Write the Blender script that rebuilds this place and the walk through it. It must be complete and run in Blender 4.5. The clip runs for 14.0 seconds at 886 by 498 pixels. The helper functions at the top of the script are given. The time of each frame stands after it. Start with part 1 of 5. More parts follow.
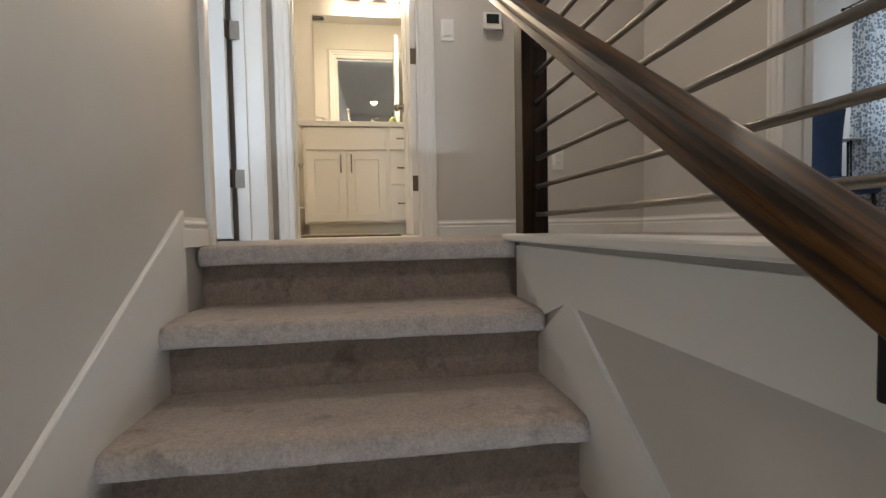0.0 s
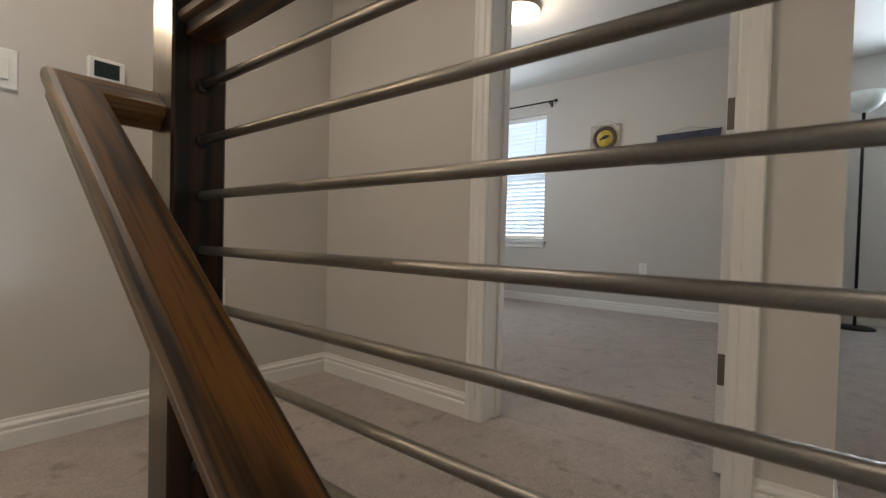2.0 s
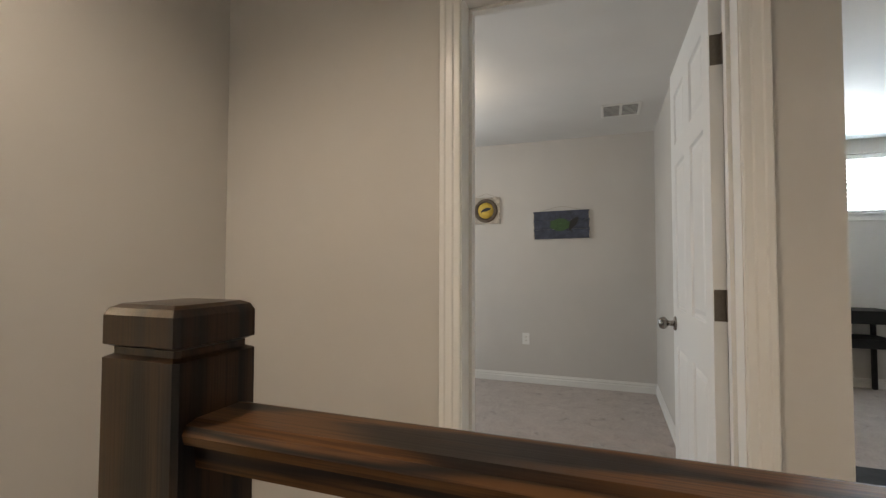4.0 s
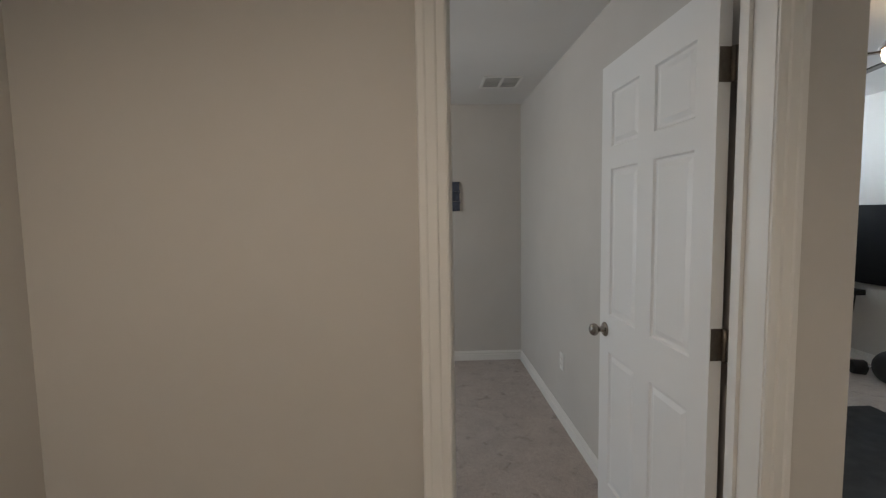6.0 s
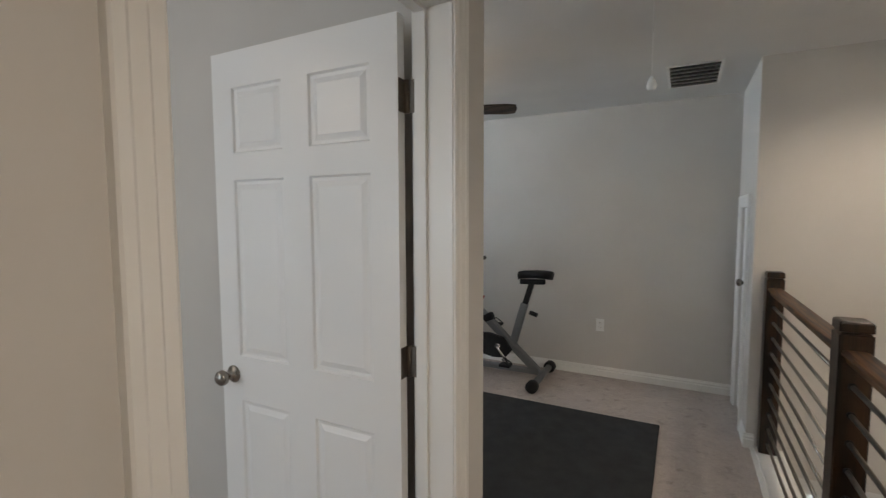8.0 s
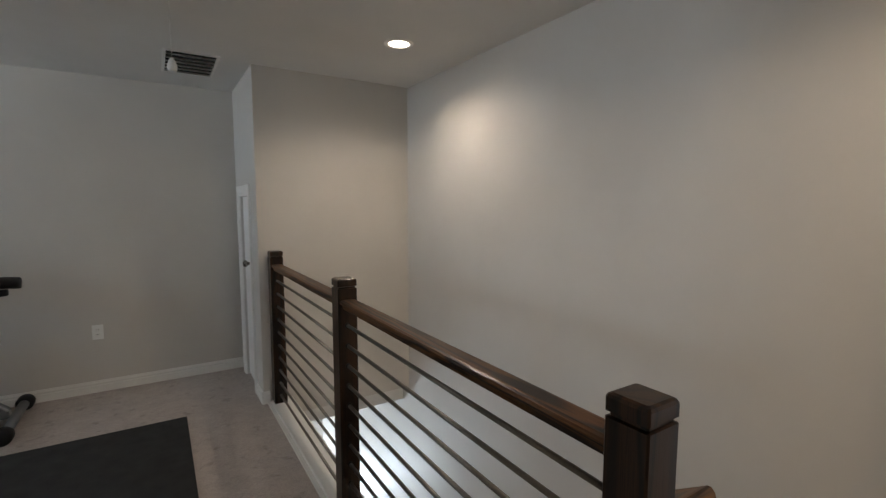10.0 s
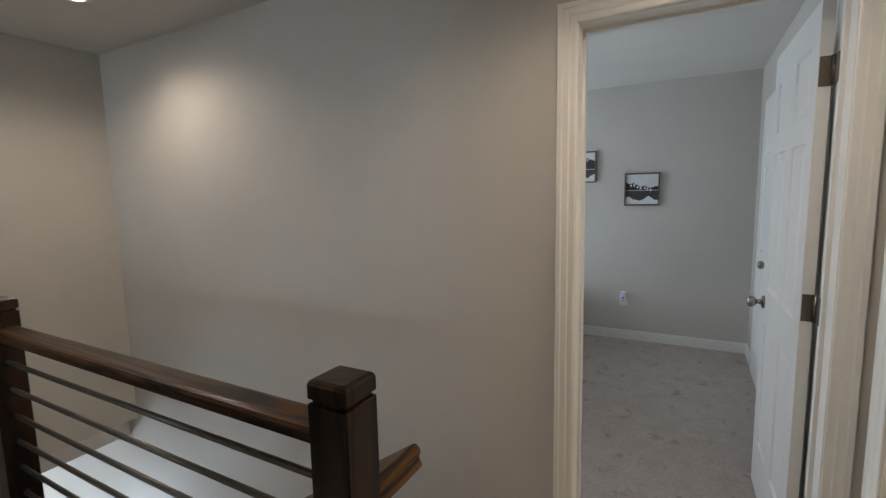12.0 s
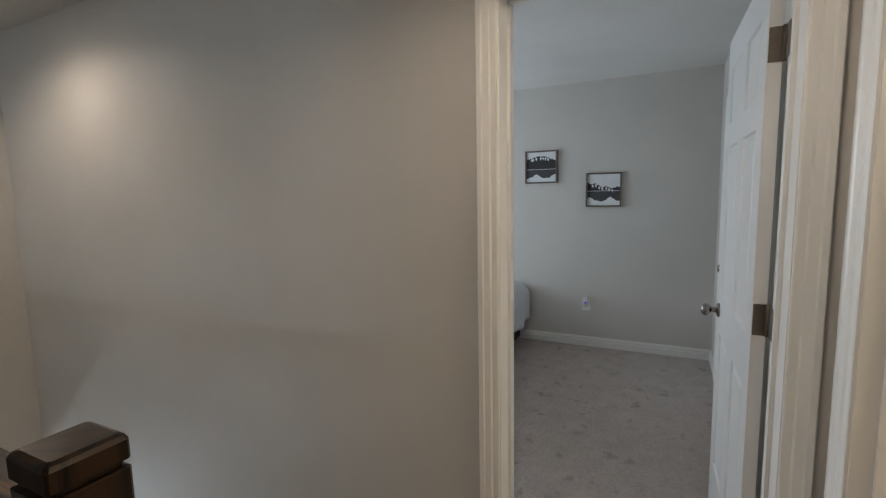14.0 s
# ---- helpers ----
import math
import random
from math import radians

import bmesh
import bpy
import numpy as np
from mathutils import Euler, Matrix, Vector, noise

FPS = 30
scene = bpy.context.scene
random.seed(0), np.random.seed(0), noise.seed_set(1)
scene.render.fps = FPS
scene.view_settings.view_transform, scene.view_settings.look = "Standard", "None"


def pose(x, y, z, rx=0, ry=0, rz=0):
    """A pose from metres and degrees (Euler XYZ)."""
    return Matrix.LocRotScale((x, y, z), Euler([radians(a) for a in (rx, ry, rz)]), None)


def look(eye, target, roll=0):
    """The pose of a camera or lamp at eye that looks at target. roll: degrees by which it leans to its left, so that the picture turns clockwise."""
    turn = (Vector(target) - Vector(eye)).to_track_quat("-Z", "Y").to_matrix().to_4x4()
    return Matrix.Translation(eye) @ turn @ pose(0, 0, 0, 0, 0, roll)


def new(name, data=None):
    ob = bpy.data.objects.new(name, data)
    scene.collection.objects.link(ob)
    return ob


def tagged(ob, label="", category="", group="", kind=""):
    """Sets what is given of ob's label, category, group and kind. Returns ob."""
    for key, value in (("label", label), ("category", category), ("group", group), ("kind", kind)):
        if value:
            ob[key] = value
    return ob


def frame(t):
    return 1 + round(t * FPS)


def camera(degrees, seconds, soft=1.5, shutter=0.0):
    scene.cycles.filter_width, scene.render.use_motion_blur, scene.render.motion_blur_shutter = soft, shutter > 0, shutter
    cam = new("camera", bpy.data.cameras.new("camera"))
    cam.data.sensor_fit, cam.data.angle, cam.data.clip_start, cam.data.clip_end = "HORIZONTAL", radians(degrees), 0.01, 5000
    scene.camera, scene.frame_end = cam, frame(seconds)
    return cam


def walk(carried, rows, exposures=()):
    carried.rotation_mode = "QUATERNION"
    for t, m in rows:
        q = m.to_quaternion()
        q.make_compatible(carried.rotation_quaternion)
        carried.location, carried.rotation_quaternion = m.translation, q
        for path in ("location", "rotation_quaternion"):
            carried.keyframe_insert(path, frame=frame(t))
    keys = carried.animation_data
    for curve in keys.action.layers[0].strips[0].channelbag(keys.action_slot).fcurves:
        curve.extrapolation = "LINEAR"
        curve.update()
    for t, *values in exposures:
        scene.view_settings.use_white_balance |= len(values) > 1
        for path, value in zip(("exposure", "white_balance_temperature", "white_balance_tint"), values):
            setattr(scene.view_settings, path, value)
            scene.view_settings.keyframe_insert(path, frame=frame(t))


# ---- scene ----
cam = camera(88.6, 14.0, soft=1.25, shutter=0.12)

PATH = [
    (0, (-0.53, -1.542, 0.040), (-0.257, 0.438, -0.047), -1.1),
    (0.5, (-0.528, -1.336, 0.118), (0.007, 0.568, -0.193), -1.0),
    (0.8, (-0.459, -1.206, 0.218), (0.268, 0.638, -0.044), 0.6),
    (1, (-0.413, -1.115, 0.271), (0.452, 0.673, 0.037), 1.2),
    (1.5, (-0.372, -0.978, 0.454), (0.886, 0.571, 0.32), 2.4),
    (2, (-0.341, -0.872, 0.680), (1.207, 0.394, 0.637), 1.5),
    (2.2, (-0.33, -0.839, 0.727), (1.252, 0.385, 0.733), 1.2),
    (2.5, (-0.329, -0.741, 0.85), (1.313, 0.4, 0.895), 1.3),
    (2.6, (-0.328, -0.698, 0.888), (1.332, 0.417, 0.941), 1.8),
    (3, (-0.307, -0.581, 0.994), (1.437, 0.397, 1.067), 1.6),
    (3.4, (-0.287, -0.458, 1.081), (1.52, 0.397, 1.155), 0.7),
    (3.5, (-0.284, -0.438, 1.104), (1.535, 0.391, 1.183), 0.7),
    (3.6, (-0.277, -0.417, 1.121), (1.558, 0.375, 1.204), 0.5),
    (4.2, (-0.345, -0.34, 1.21), (1.55, 0.29, 1.26), 0.1),
    (4.7, (-0.375, -0.15, 1.28), (1.60, 0.27, 1.24), -0.3),
    (5.25, (-0.265, 0.075, 1.36), (1.73, 0.18, 1.24), -0.8),
    (5.8, (-0.022, 0.089, 1.427), (1.971, 0.068, 1.257), -1.4),
    (6, (0.001, 0.122, 1.445), (1.993, 0.049, 1.285), -0.9),
    (6.5, (0.042, 0.258, 1.471), (2.008, -0.074, 1.311), 0.1),
    (7, (0.177, 0.417, 1.467), (1.973, -0.452, 1.329), -1.1),
    (7.5, (0.35, 0.414, 1.471), (1.804, -0.952, 1.328), -0.5),
    (8, (0.508, 0.41, 1.49), (1.437, -1.356, 1.345), -0.2),
    (8.5, (0.673, 0.422, 1.482), (0.922, -1.557, 1.331), -1.5),
    (9, (0.736, 0.437, 1.476), (0.391, -1.524, 1.289), -1.2),
    (9.2, (0.734, 0.445, 1.481), (0.201, -1.473, 1.287), -0.5),
    (11.3, (0.641, 0.498, 1.473), (-0.895, -0.765, 1.262), -1.8),
    (11.5, (0.628, 0.506, 1.469), (-0.972, -0.675, 1.255), -1.7),
    (12, (0.601, 0.54, 1.466), (-1.144, -0.408, 1.228), -1.2),
    (12.5, (0.533, 0.579, 1.458), (-1.285, -0.22, 1.221), -0.6),
    (13, (0.423, 0.621, 1.455), (-1.415, -0.138, 1.237), -0.4),
    (13.5, (0.319, 0.641, 1.439), (-1.511, -0.138, 1.230), -0.9),
    (14, (0.269, 0.644, 1.432), (-1.516, -0.229, 1.208), -1.1),
]
walk(cam, [(t, look(eye, target, roll)) for t, eye, target, roll in PATH],
     exposures=[(0, 0.4, 7000, 14), (0.5, 0.3, 7000, 14), (1.0, 0.52, 6900, 12), (1.5, 0.40, 7100, 14), (2.4, 0.36, 7300, 14), (3.2, 0.6, 7600, 14), (3.7, 0.6, 7600, 14),
                (5.8, 0.12, 7200, 14), (7.0, 0.08, 7100, 14), (8.3, 0.42, 7100, 14), (9.1, -0.02, 7100, 14), (11.4, 0.04, 7100, 14), (11.9, -0.26, 7100, 14), (14, -0.36, 7100, 14)])

# ---- world and light ----
world = bpy.data.worlds.new("sky")
scene.world = world
world.use_nodes = True
wn = world.node_tree.nodes
sky = wn.new("ShaderNodeTexSky")
sky.sky_type = "NISHITA"
sky.sun_disc = False
sky.sun_elevation = radians(50)
sky.sun_rotation = radians(200)
wn["Background"].inputs[1].default_value = 0.12
world.node_tree.links.new(sky.outputs[0], wn["Background"].inputs[0])


def lamp(name, kind, m, power, colour, **more):
    data = bpy.data.lights.new(name, kind)
    data.energy, data.color = power, colour
    for key, value in more.items():
        if key == "size":
            data.shape, data.size, data.size_y = "RECTANGLE", value[0], value[1]
        elif key == "disk":
            data.shape, data.size = "DISK", value
        elif key == "cone":
            data.spot_size, data.spot_blend = radians(value[0]), value[1]
        elif key == "radius":
            data.shadow_soft_size = value
        elif key == "angle":
            data.angle = radians(value)
    ob = new(name, data)
    ob.matrix_world = m
    return ob


DAY = (0.66, 0.83, 1.0)
WARM = (1.0, 0.85, 0.64)
SOFTWARM = (1.0, 0.90, 0.78)
lamp("sun", "SUN", look((0, 0, 20), (2, -12, 0)), 2.5, (1.0, 0.96, 0.9), angle=0.5)
lamp("window_light_bedroom", "AREA", look((4.56, 1.93, 1.45), (0, 1.93, 1.35)), 24, DAY, size=(0.86, 1.4))
# added fill lamp that brightens the bedroom from an unseen opening
lamp("added_fill_bedroom_north", "AREA", look((2.9, 3.36, 1.45), (2.9, 0, 1.3)), 29, DAY, size=(1.4, 1.4))
lamp("window_light_loft", "AREA", look((5.56, -2.3, 2.0), (0, -2.3, 1.2)), 140, DAY, size=(1.5, 0.58))
lamp("window_light_round", "AREA", look((3.05, -4.2, 1.76), (3.05, 0, 1.7)), 5, DAY, size=(0.3, 0.3))
lamp("window_light_guest_room", "AREA", look((-2.8, -2.85, 1.45), (-2.8, 0, 1.3)), 59, DAY, size=(1.5, 1.4))
# added low lamp for unseen daylight below; no glass door is built there
lamp("unseen_low_light_downstairs", "AREA", look((-0.45, -5.56, -2.55), (-0.6, -3.0, -0.3)), 98, DAY, size=(1.0, 0.3))
# added side lamp, same purpose; the wall behind it has no window
lamp("unseen_side_light_downstairs", "AREA", look((2.95, -4.6, -1.5), (-1.0, -3.9, -1.2)), 60, DAY, size=(1.4, 1.4))
lamp("stair_light", "SPOT", look((-0.583, -2.095, 2.435), (-0.583, -2.095, 0)), 36, SOFTWARM, cone=(152, 0.7), radius=0.055)
lamp("landing_light", "SPOT", look((-0.3, 0.45, 2.435), (-0.3, 0.45, 0)), 40, SOFTWARM, cone=(156, 0.6), radius=0.055)
lamp("vanity_light", "AREA", look((-0.6, 2.42, 2.08), (-0.6, 1.9, 1.2)), 25, WARM, size=(0.5, 0.1))
lamp("bedroom_light", "POINT", pose(2.69, 0.92, 2.26), 7, SOFTWARM, radius=0.1)

# ---- materials ----
def nodes_of(name):
    m = bpy.data.materials.new(name)
    m.use_nodes = True
    return m, m.node_tree.nodes, m.node_tree.links, m.node_tree.nodes["Principled BSDF"]


def coords(nt, ln, scale=(1, 1, 1), space="Object"):
    tc, mp = nt.new("ShaderNodeTexCoord"), nt.new("ShaderNodeMapping")
    mp.inputs["Scale"].default_value = scale
    ln.new(tc.outputs[space], mp.inputs["Vector"])
    return mp.outputs["Vector"]


def noise_tex(nt, ln, vec, scale, detail=4, rough=0.55):
    n = nt.new("ShaderNodeTexNoise")
    n.inputs["Scale"].default_value, n.inputs["Detail"].default_value, n.inputs["Roughness"].default_value = scale, detail, rough
    ln.new(vec, n.inputs["Vector"])
    return n.outputs["Fac"]


def ramp(nt, ln, fac, stops):
    r = nt.new("ShaderNodeValToRGB")
    while len(r.color_ramp.elements) < len(stops):
        r.color_ramp.elements.new(0.5)
    for e, (p, c) in zip(r.color_ramp.elements, stops):
        e.position, e.color = p, (*c, 1)
    ln.new(fac, r.inputs["Fac"])
    return r.outputs["Color"]


def bump(nt, ln, bsdf, fac, strength, distance):
    b = nt.new("ShaderNodeBump")
    b.inputs["Strength"].default_value, b.inputs["Distance"].default_value = strength, distance
    ln.new(fac, b.inputs["Height"])
    ln.new(b.outputs["Normal"], bsdf.inputs["Normal"])
    return b


def shade(c, k):
    return tuple(min(1.0, v * k) for v in c)


def paint(name, colour, rough=0.55, grain=160, relief=0.12, depth=0.0012, spread=0.05):
    """Painted surface: faint blotches, roller or spray texture."""
    m, nt, ln, b = nodes_of(name)
    v = coords(nt, ln)
    big = noise_tex(nt, ln, v, 1.3, 5)
    ln.new(ramp(nt, ln, big, [(0.3, shade(colour, 1 - spread)), (0.7, shade(colour, 1 + spread))]), b.inputs["Base Color"])
    b.inputs["Roughness"].default_value = rough
    bump(nt, ln, b, noise_tex(nt, ln, v, grain, 3), relief, depth)
    return m


def plain(name, colour, rough=0.5, metal=0.0, grain=60, relief=0.05, spread=0.12):
    m, nt, ln, b = nodes_of(name)
    v = coords(nt, ln)
    n = noise_tex(nt, ln, v, grain, 4)
    ln.new(ramp(nt, ln, n, [(0.3, shade(colour, 1 - spread)), (0.7, shade(colour, 1 + spread))]), b.inputs["Base Color"])
    b.inputs["Metallic"].default_value = metal
    big = noise_tex(nt, ln, v, 9, 3)
    mr = nt.new("ShaderNodeMapRange")
    mr.inputs["To Min"].default_value, mr.inputs["To Max"].default_value = rough * 0.8, min(1, rough * 1.25)
    ln.new(big, mr.inputs["Value"])
    ln.new(mr.outputs[0], b.inputs["Roughness"])
    bump(nt, ln, b, n, relief, 0.001)
    return m


def carpet(name, dark, light):
    """Cut pile: tufts, trodden patches, sheen."""
    m, nt, ln, b = nodes_of(name)
    v = coords(nt, ln)
    tuft = noise_tex(nt, ln, v, 120, 4, 0.8)
    mid = noise_tex(nt, ln, v, 38, 4, 0.6)
    patch = noise_tex(nt, ln, v, 7.5, 4, 0.55)
    def blend(f, k, rest):
        n = nt.new("ShaderNodeMath")
        n.operation = "MULTIPLY_ADD"
        n.inputs[1].default_value = k
        ln.new(f, n.inputs[0])
        if rest is None:
            n.inputs[2].default_value = 0.0
        else:
            ln.new(rest, n.inputs[2])
        return n.outputs[0]
    pile = blend(mid, 0.3, blend(tuft, 0.7, None))
    worn = nt.new("ShaderNodeMix")
    worn.data_type, worn.blend_type = "RGBA", "MULTIPLY"
    worn.inputs["Factor"].default_value = 1.0
    ln.new(ramp(nt, ln, blend(patch, 0.22, blend(pile, 0.78, None)), [(0.36, dark), (0.62, light)]), worn.inputs["A"])
    ln.new(ramp(nt, ln, noise_tex(nt, ln, v, 11, 3, 0.5), [(0.31, (0.72, 0.71, 0.70)), (0.40, (1, 1, 1))]), worn.inputs["B"])
    ln.new(worn.outputs["Result"], b.inputs["Base Color"])
    b.inputs["Roughness"].default_value = 1.0
    b.inputs["Specular IOR Level"].default_value = 0.1
    b.inputs["Sheen Weight"].default_value = 0.25
    b.inputs["Sheen Roughness"].default_value = 0.5
    bump(nt, ln, b, pile, 1.0, 0.012)
    return m


def wood(name, dark, light, axis="y", rough=0.45, coat=0.06, rings=7.0, tilt=0.0, heart=(0, 0, 0)):
    """Stained oak with a satin finish: cathedral grain drawn out along the axis, dark pores."""
    m, nt, ln, b = nodes_of(name)
    k = {"x": (0.09, 1, 1), "y": (1, 0.09, 1), "z": (1, 1, 0.09)}[axis]
    flat = nt.new("ShaderNodeMapping")
    flat.inputs["Rotation"].default_value = (radians(tilt), 0, 0)
    flat.inputs["Location"].default_value = [-c for c in heart]
    ln.new(nt.new("ShaderNodeTexCoord").outputs["Object"], flat.inputs["Vector"])

    def stretched(scale):
        mp = nt.new("ShaderNodeMapping")
        mp.inputs["Scale"].default_value = scale
        ln.new(flat.outputs["Vector"], mp.inputs["Vector"])
        return mp.outputs["Vector"]
    v = stretched(k)
    warp = noise_tex(nt, ln, v, 9, 3)
    add = nt.new("ShaderNodeVectorMath")
    add.operation = "MULTIPLY_ADD"
    add.inputs[1].default_value = (0.16, 0.16, 0.16)
    ln.new(warp, add.inputs[0])
    ln.new(v, add.inputs[2])
    w = nt.new("ShaderNodeTexWave")
    w.wave_type, w.rings_direction = "RINGS", axis.upper()
    w.inputs["Scale"].default_value, w.inputs["Distortion"].default_value, w.inputs["Detail"].default_value = rings, 3.5, 3
    ln.new(add.outputs[0], w.inputs["Vector"])
    k2 = {"x": (0.02, 1, 1), "y": (1, 0.02, 1), "z": (1, 1, 0.02)}[axis]
    pores = noise_tex(nt, ln, stretched(k2), 380, 2)
    grain = ramp(nt, ln, w.outputs["Fac"], [(0.0, dark), (0.28, shade(light, 0.6)), (0.6, shade(light, 0.9)), (1.0, light)])
    mx = nt.new("ShaderNodeMix")
    mx.data_type, mx.blend_type = "RGBA", "MULTIPLY"
    mx.inputs["Factor"].default_value = 0.8
    ln.new(grain, mx.inputs["A"])
    ln.new(ramp(nt, ln, pores, [(0.36, (0.35, 0.3, 0.27)), (0.5, (1, 1, 1))]), mx.inputs["B"])
    ln.new(mx.outputs["Result"], b.inputs["Base Color"])
    b.inputs["Roughness"].default_value = rough
    b.inputs["Coat Weight"].default_value = coat
    b.inputs["Specular IOR Level"].default_value = 0.25
    b.inputs["Coat Roughness"].default_value = 0.18
    bump(nt, ln, b, pores, 0.25, 0.0006)
    return m


def glow(name, colour, strength):
    m, nt, ln, b = nodes_of(name)
    b.inputs["Base Color"].default_value = (*colour, 1)
    b.inputs["Emission Color"].default_value = (*colour, 1)
    b.inputs["Emission Strength"].default_value = strength
    b.inputs["Roughness"].default_value = 0.4
    return m


WALL = paint("wall_paint", (0.56, 0.535, 0.50))
BATHWALL = paint("bath_paint", (0.66, 0.63, 0.57))
CEIL = paint("ceiling_paint", (0.70, 0.69, 0.67), 0.8, 70, 0.3, 0.002)
TRIM = paint("trim_paint", (0.76, 0.75, 0.72), 0.32, 90, 0.05, 0.0006, 0.02)
DOORP = paint("door_paint", (0.78, 0.78, 0.77), 0.35, 120, 0.06, 0.0006, 0.02)
CABINET = paint("cabinet_paint", (0.80, 0.78, 0.72), 0.35, 90, 0.04, 0.0005, 0.02)
CARPET = carpet("carpet_pile", (0.31, 0.262, 0.236), (0.57, 0.495, 0.452))
BATHFLOOR = plain("bath_floor_vinyl", (0.62, 0.56, 0.46), 0.45, 0, 12, 0.03, 0.06)
LOWFLOOR = wood("lower_floor_wood", (0.16, 0.10, 0.06), (0.34, 0.23, 0.15), "y", 0.4, 0.1, 5)
OAK_Z = wood("dark_oak_upright", (0.005, 0.0025, 0.0015), (0.032, 0.014, 0.005), "z", 0.30, 0.15)
OAK_Y = wood("dark_oak_rail", (0.009, 0.004, 0.002), (0.098, 0.041, 0.012), "y", 0.42, 0.08, 11.0, heart=(0.01, 0, 0.985))
OAK_S = wood("dark_oak_sloping_rail", (0.014, 0.006, 0.002), (0.108, 0.045, 0.009), "y", 0.42, 0.10, 9.0, -34.8, (-0.155, 0, 0.68))
OAK_X = wood("dark_oak_return", (0.012, 0.005, 0.002), (0.105, 0.045, 0.009), "x", 0.40, 0.14, 9.0, heart=(0, 0.02, 0.84))
STEEL = plain("brushed_rod_steel", (0.21, 0.195, 0.175), 0.40, 1.0, 220, 0.08, 0.08)
NICKEL = plain("satin_nickel", (0.30, 0.275, 0.25), 0.26, 1.0, 150, 0.03, 0.05)
HINGE = plain("aged_hinge_nickel", (0.19, 0.165, 0.14), 0.48, 1.0, 120, 0.06, 0.1)
CHROME = plain("chrome", (0.75, 0.75, 0.75), 0.12, 1.0, 80, 0.01, 0.02)
BLACK = plain("black_plastic", (0.012, 0.012, 0.013), 0.58)
BLACK.node_tree.nodes["Principled BSDF"].inputs["Specular IOR Level"].default_value = 0.3
RUBBER = plain("black_rubber", (0.012, 0.013, 0.015), 0.75, 0, 300, 0.3, 0.25)
SILVER = plain("silver_frame_paint", (0.22, 0.23, 0.24), 0.38, 0.7, 90, 0.04, 0.05)
WHITEP = plain("white_plastic", (0.78, 0.78, 0.76), 0.4, 0, 60, 0.02, 0.02)
SCREEN = plain("dark_screen", (0.02, 0.03, 0.03), 0.15)
VENTSHADE = plain("vent_shade_black", (0.03, 0.03, 0.03), 0.9)
TVMAT = plain("tv_black", (0.006, 0.006, 0.007), 0.5)
TVMAT.node_tree.nodes["Principled BSDF"].inputs["Specular IOR Level"].default_value = 0.12
QUARTZ = plain("white_counter", (0.74, 0.72, 0.67), 0.25, 0, 90, 0.01, 0.04)
LINEN = plain("white_bedding", (0.70, 0.72, 0.75), 0.9, 0, 24, 0.4, 0.04)
VELVET = plain("blue_velvet", (0.012, 0.035, 0.095), 0.8, 0, 140, 0.2, 0.3)
RUG = plain("taupe_bath_rug", (0.34, 0.29, 0.25), 1.0, 0, 220, 0.6, 0.25)
FANWOOD = wood("fan_blade_walnut", (0.03, 0.02, 0.014), (0.10, 0.065, 0.045), "x", 0.4, 0.1)
FANMETAL = plain("brushed_nickel_fan", (0.42, 0.39, 0.35), 0.3, 1.0)
FROST = glow("frosted_lamp_glass", (1.0, 0.80, 0.56), 5.0)
LENS = glow("recessed_lens", (1.0, 0.93, 0.82), 22.0)
DOME = glow("ceiling_lamp_dome", (1.0, 0.84, 0.62), 6.0)
VANITYGLASS = glow("vanity_lamp_glass", (1.0, 0.88, 0.68), 9.0)
BLUELED = glow("blue_sensor_light", (0.12, 0.10, 0.9), 0.25)

mm, nt_, ln_, bs_ = nodes_of("mirror_silver")
bs_.inputs["Metallic"].default_value, bs_.inputs["Roughness"].default_value = 1.0, 0.015
bs_.inputs["Base Color"].default_value = (0.88, 0.90, 0.88, 1)
MIRROR = mm
mm, nt_, ln_, bs_ = nodes_of("window_glass")
bs_.inputs["Transmission Weight"].default_value, bs_.inputs["Roughness"].default_value = 1.0, 0.0
bs_.inputs["IOR"].default_value = 1.45
GLASS = mm
mm, nt_, ln_, bs_ = nodes_of("blind_vinyl")
bs_.inputs["Base Color"].default_value = (0.82, 0.84, 0.85, 1)
bs_.inputs["Roughness"].default_value = 0.5
tr_ = nt_.new("ShaderNodeBsdfTranslucent")
tr_.inputs["Color"].default_value = (0.75, 0.82, 0.88, 1)
mxs_ = nt_.new("ShaderNodeMixShader")
mxs_.inputs[0].default_value = 0.35
ln_.new(bs_.outputs[0], mxs_.inputs[1])
ln_.new(tr_.outputs[0], mxs_.inputs[2])
ln_.new(mxs_.outputs[0], nt_["Material Output"].inputs["Surface"])
BLIND = mm
# patterned curtain: grey lattice of blossoms on white cloth that lets daylight through
mm, nt_, ln_, bs_ = nodes_of("patterned_curtain_cloth")
v_ = coords(nt_, ln_, (1, 1, 0.8))
vo_ = nt_.new("ShaderNodeTexVoronoi")
vo_.feature = "F1"
vo_.inputs["Scale"].default_value, vo_.inputs["Randomness"].default_value = 36, 0.7
ln_.new(v_, vo_.inputs["Vector"])
col_ = ramp(nt_, ln_, vo_.outputs["Distance"], [(0.30, (0.25, 0.29, 0.34)), (0.46, (0.34, 0.38, 0.43)), (0.52, (0.76, 0.78, 0.79))])
ln_.new(col_, bs_.inputs["Base Color"])
bs_.inputs["Roughness"].default_value = 0.95
tr_ = nt_.new("ShaderNodeBsdfTranslucent")
ln_.new(col_, tr_.inputs["Color"])
mxs_ = nt_.new("ShaderNodeMixShader")
mxs_.inputs[0].default_value = 0.45
ln_.new(bs_.outputs[0], mxs_.inputs[1])
ln_.new(tr_.outputs[0], mxs_.inputs[2])
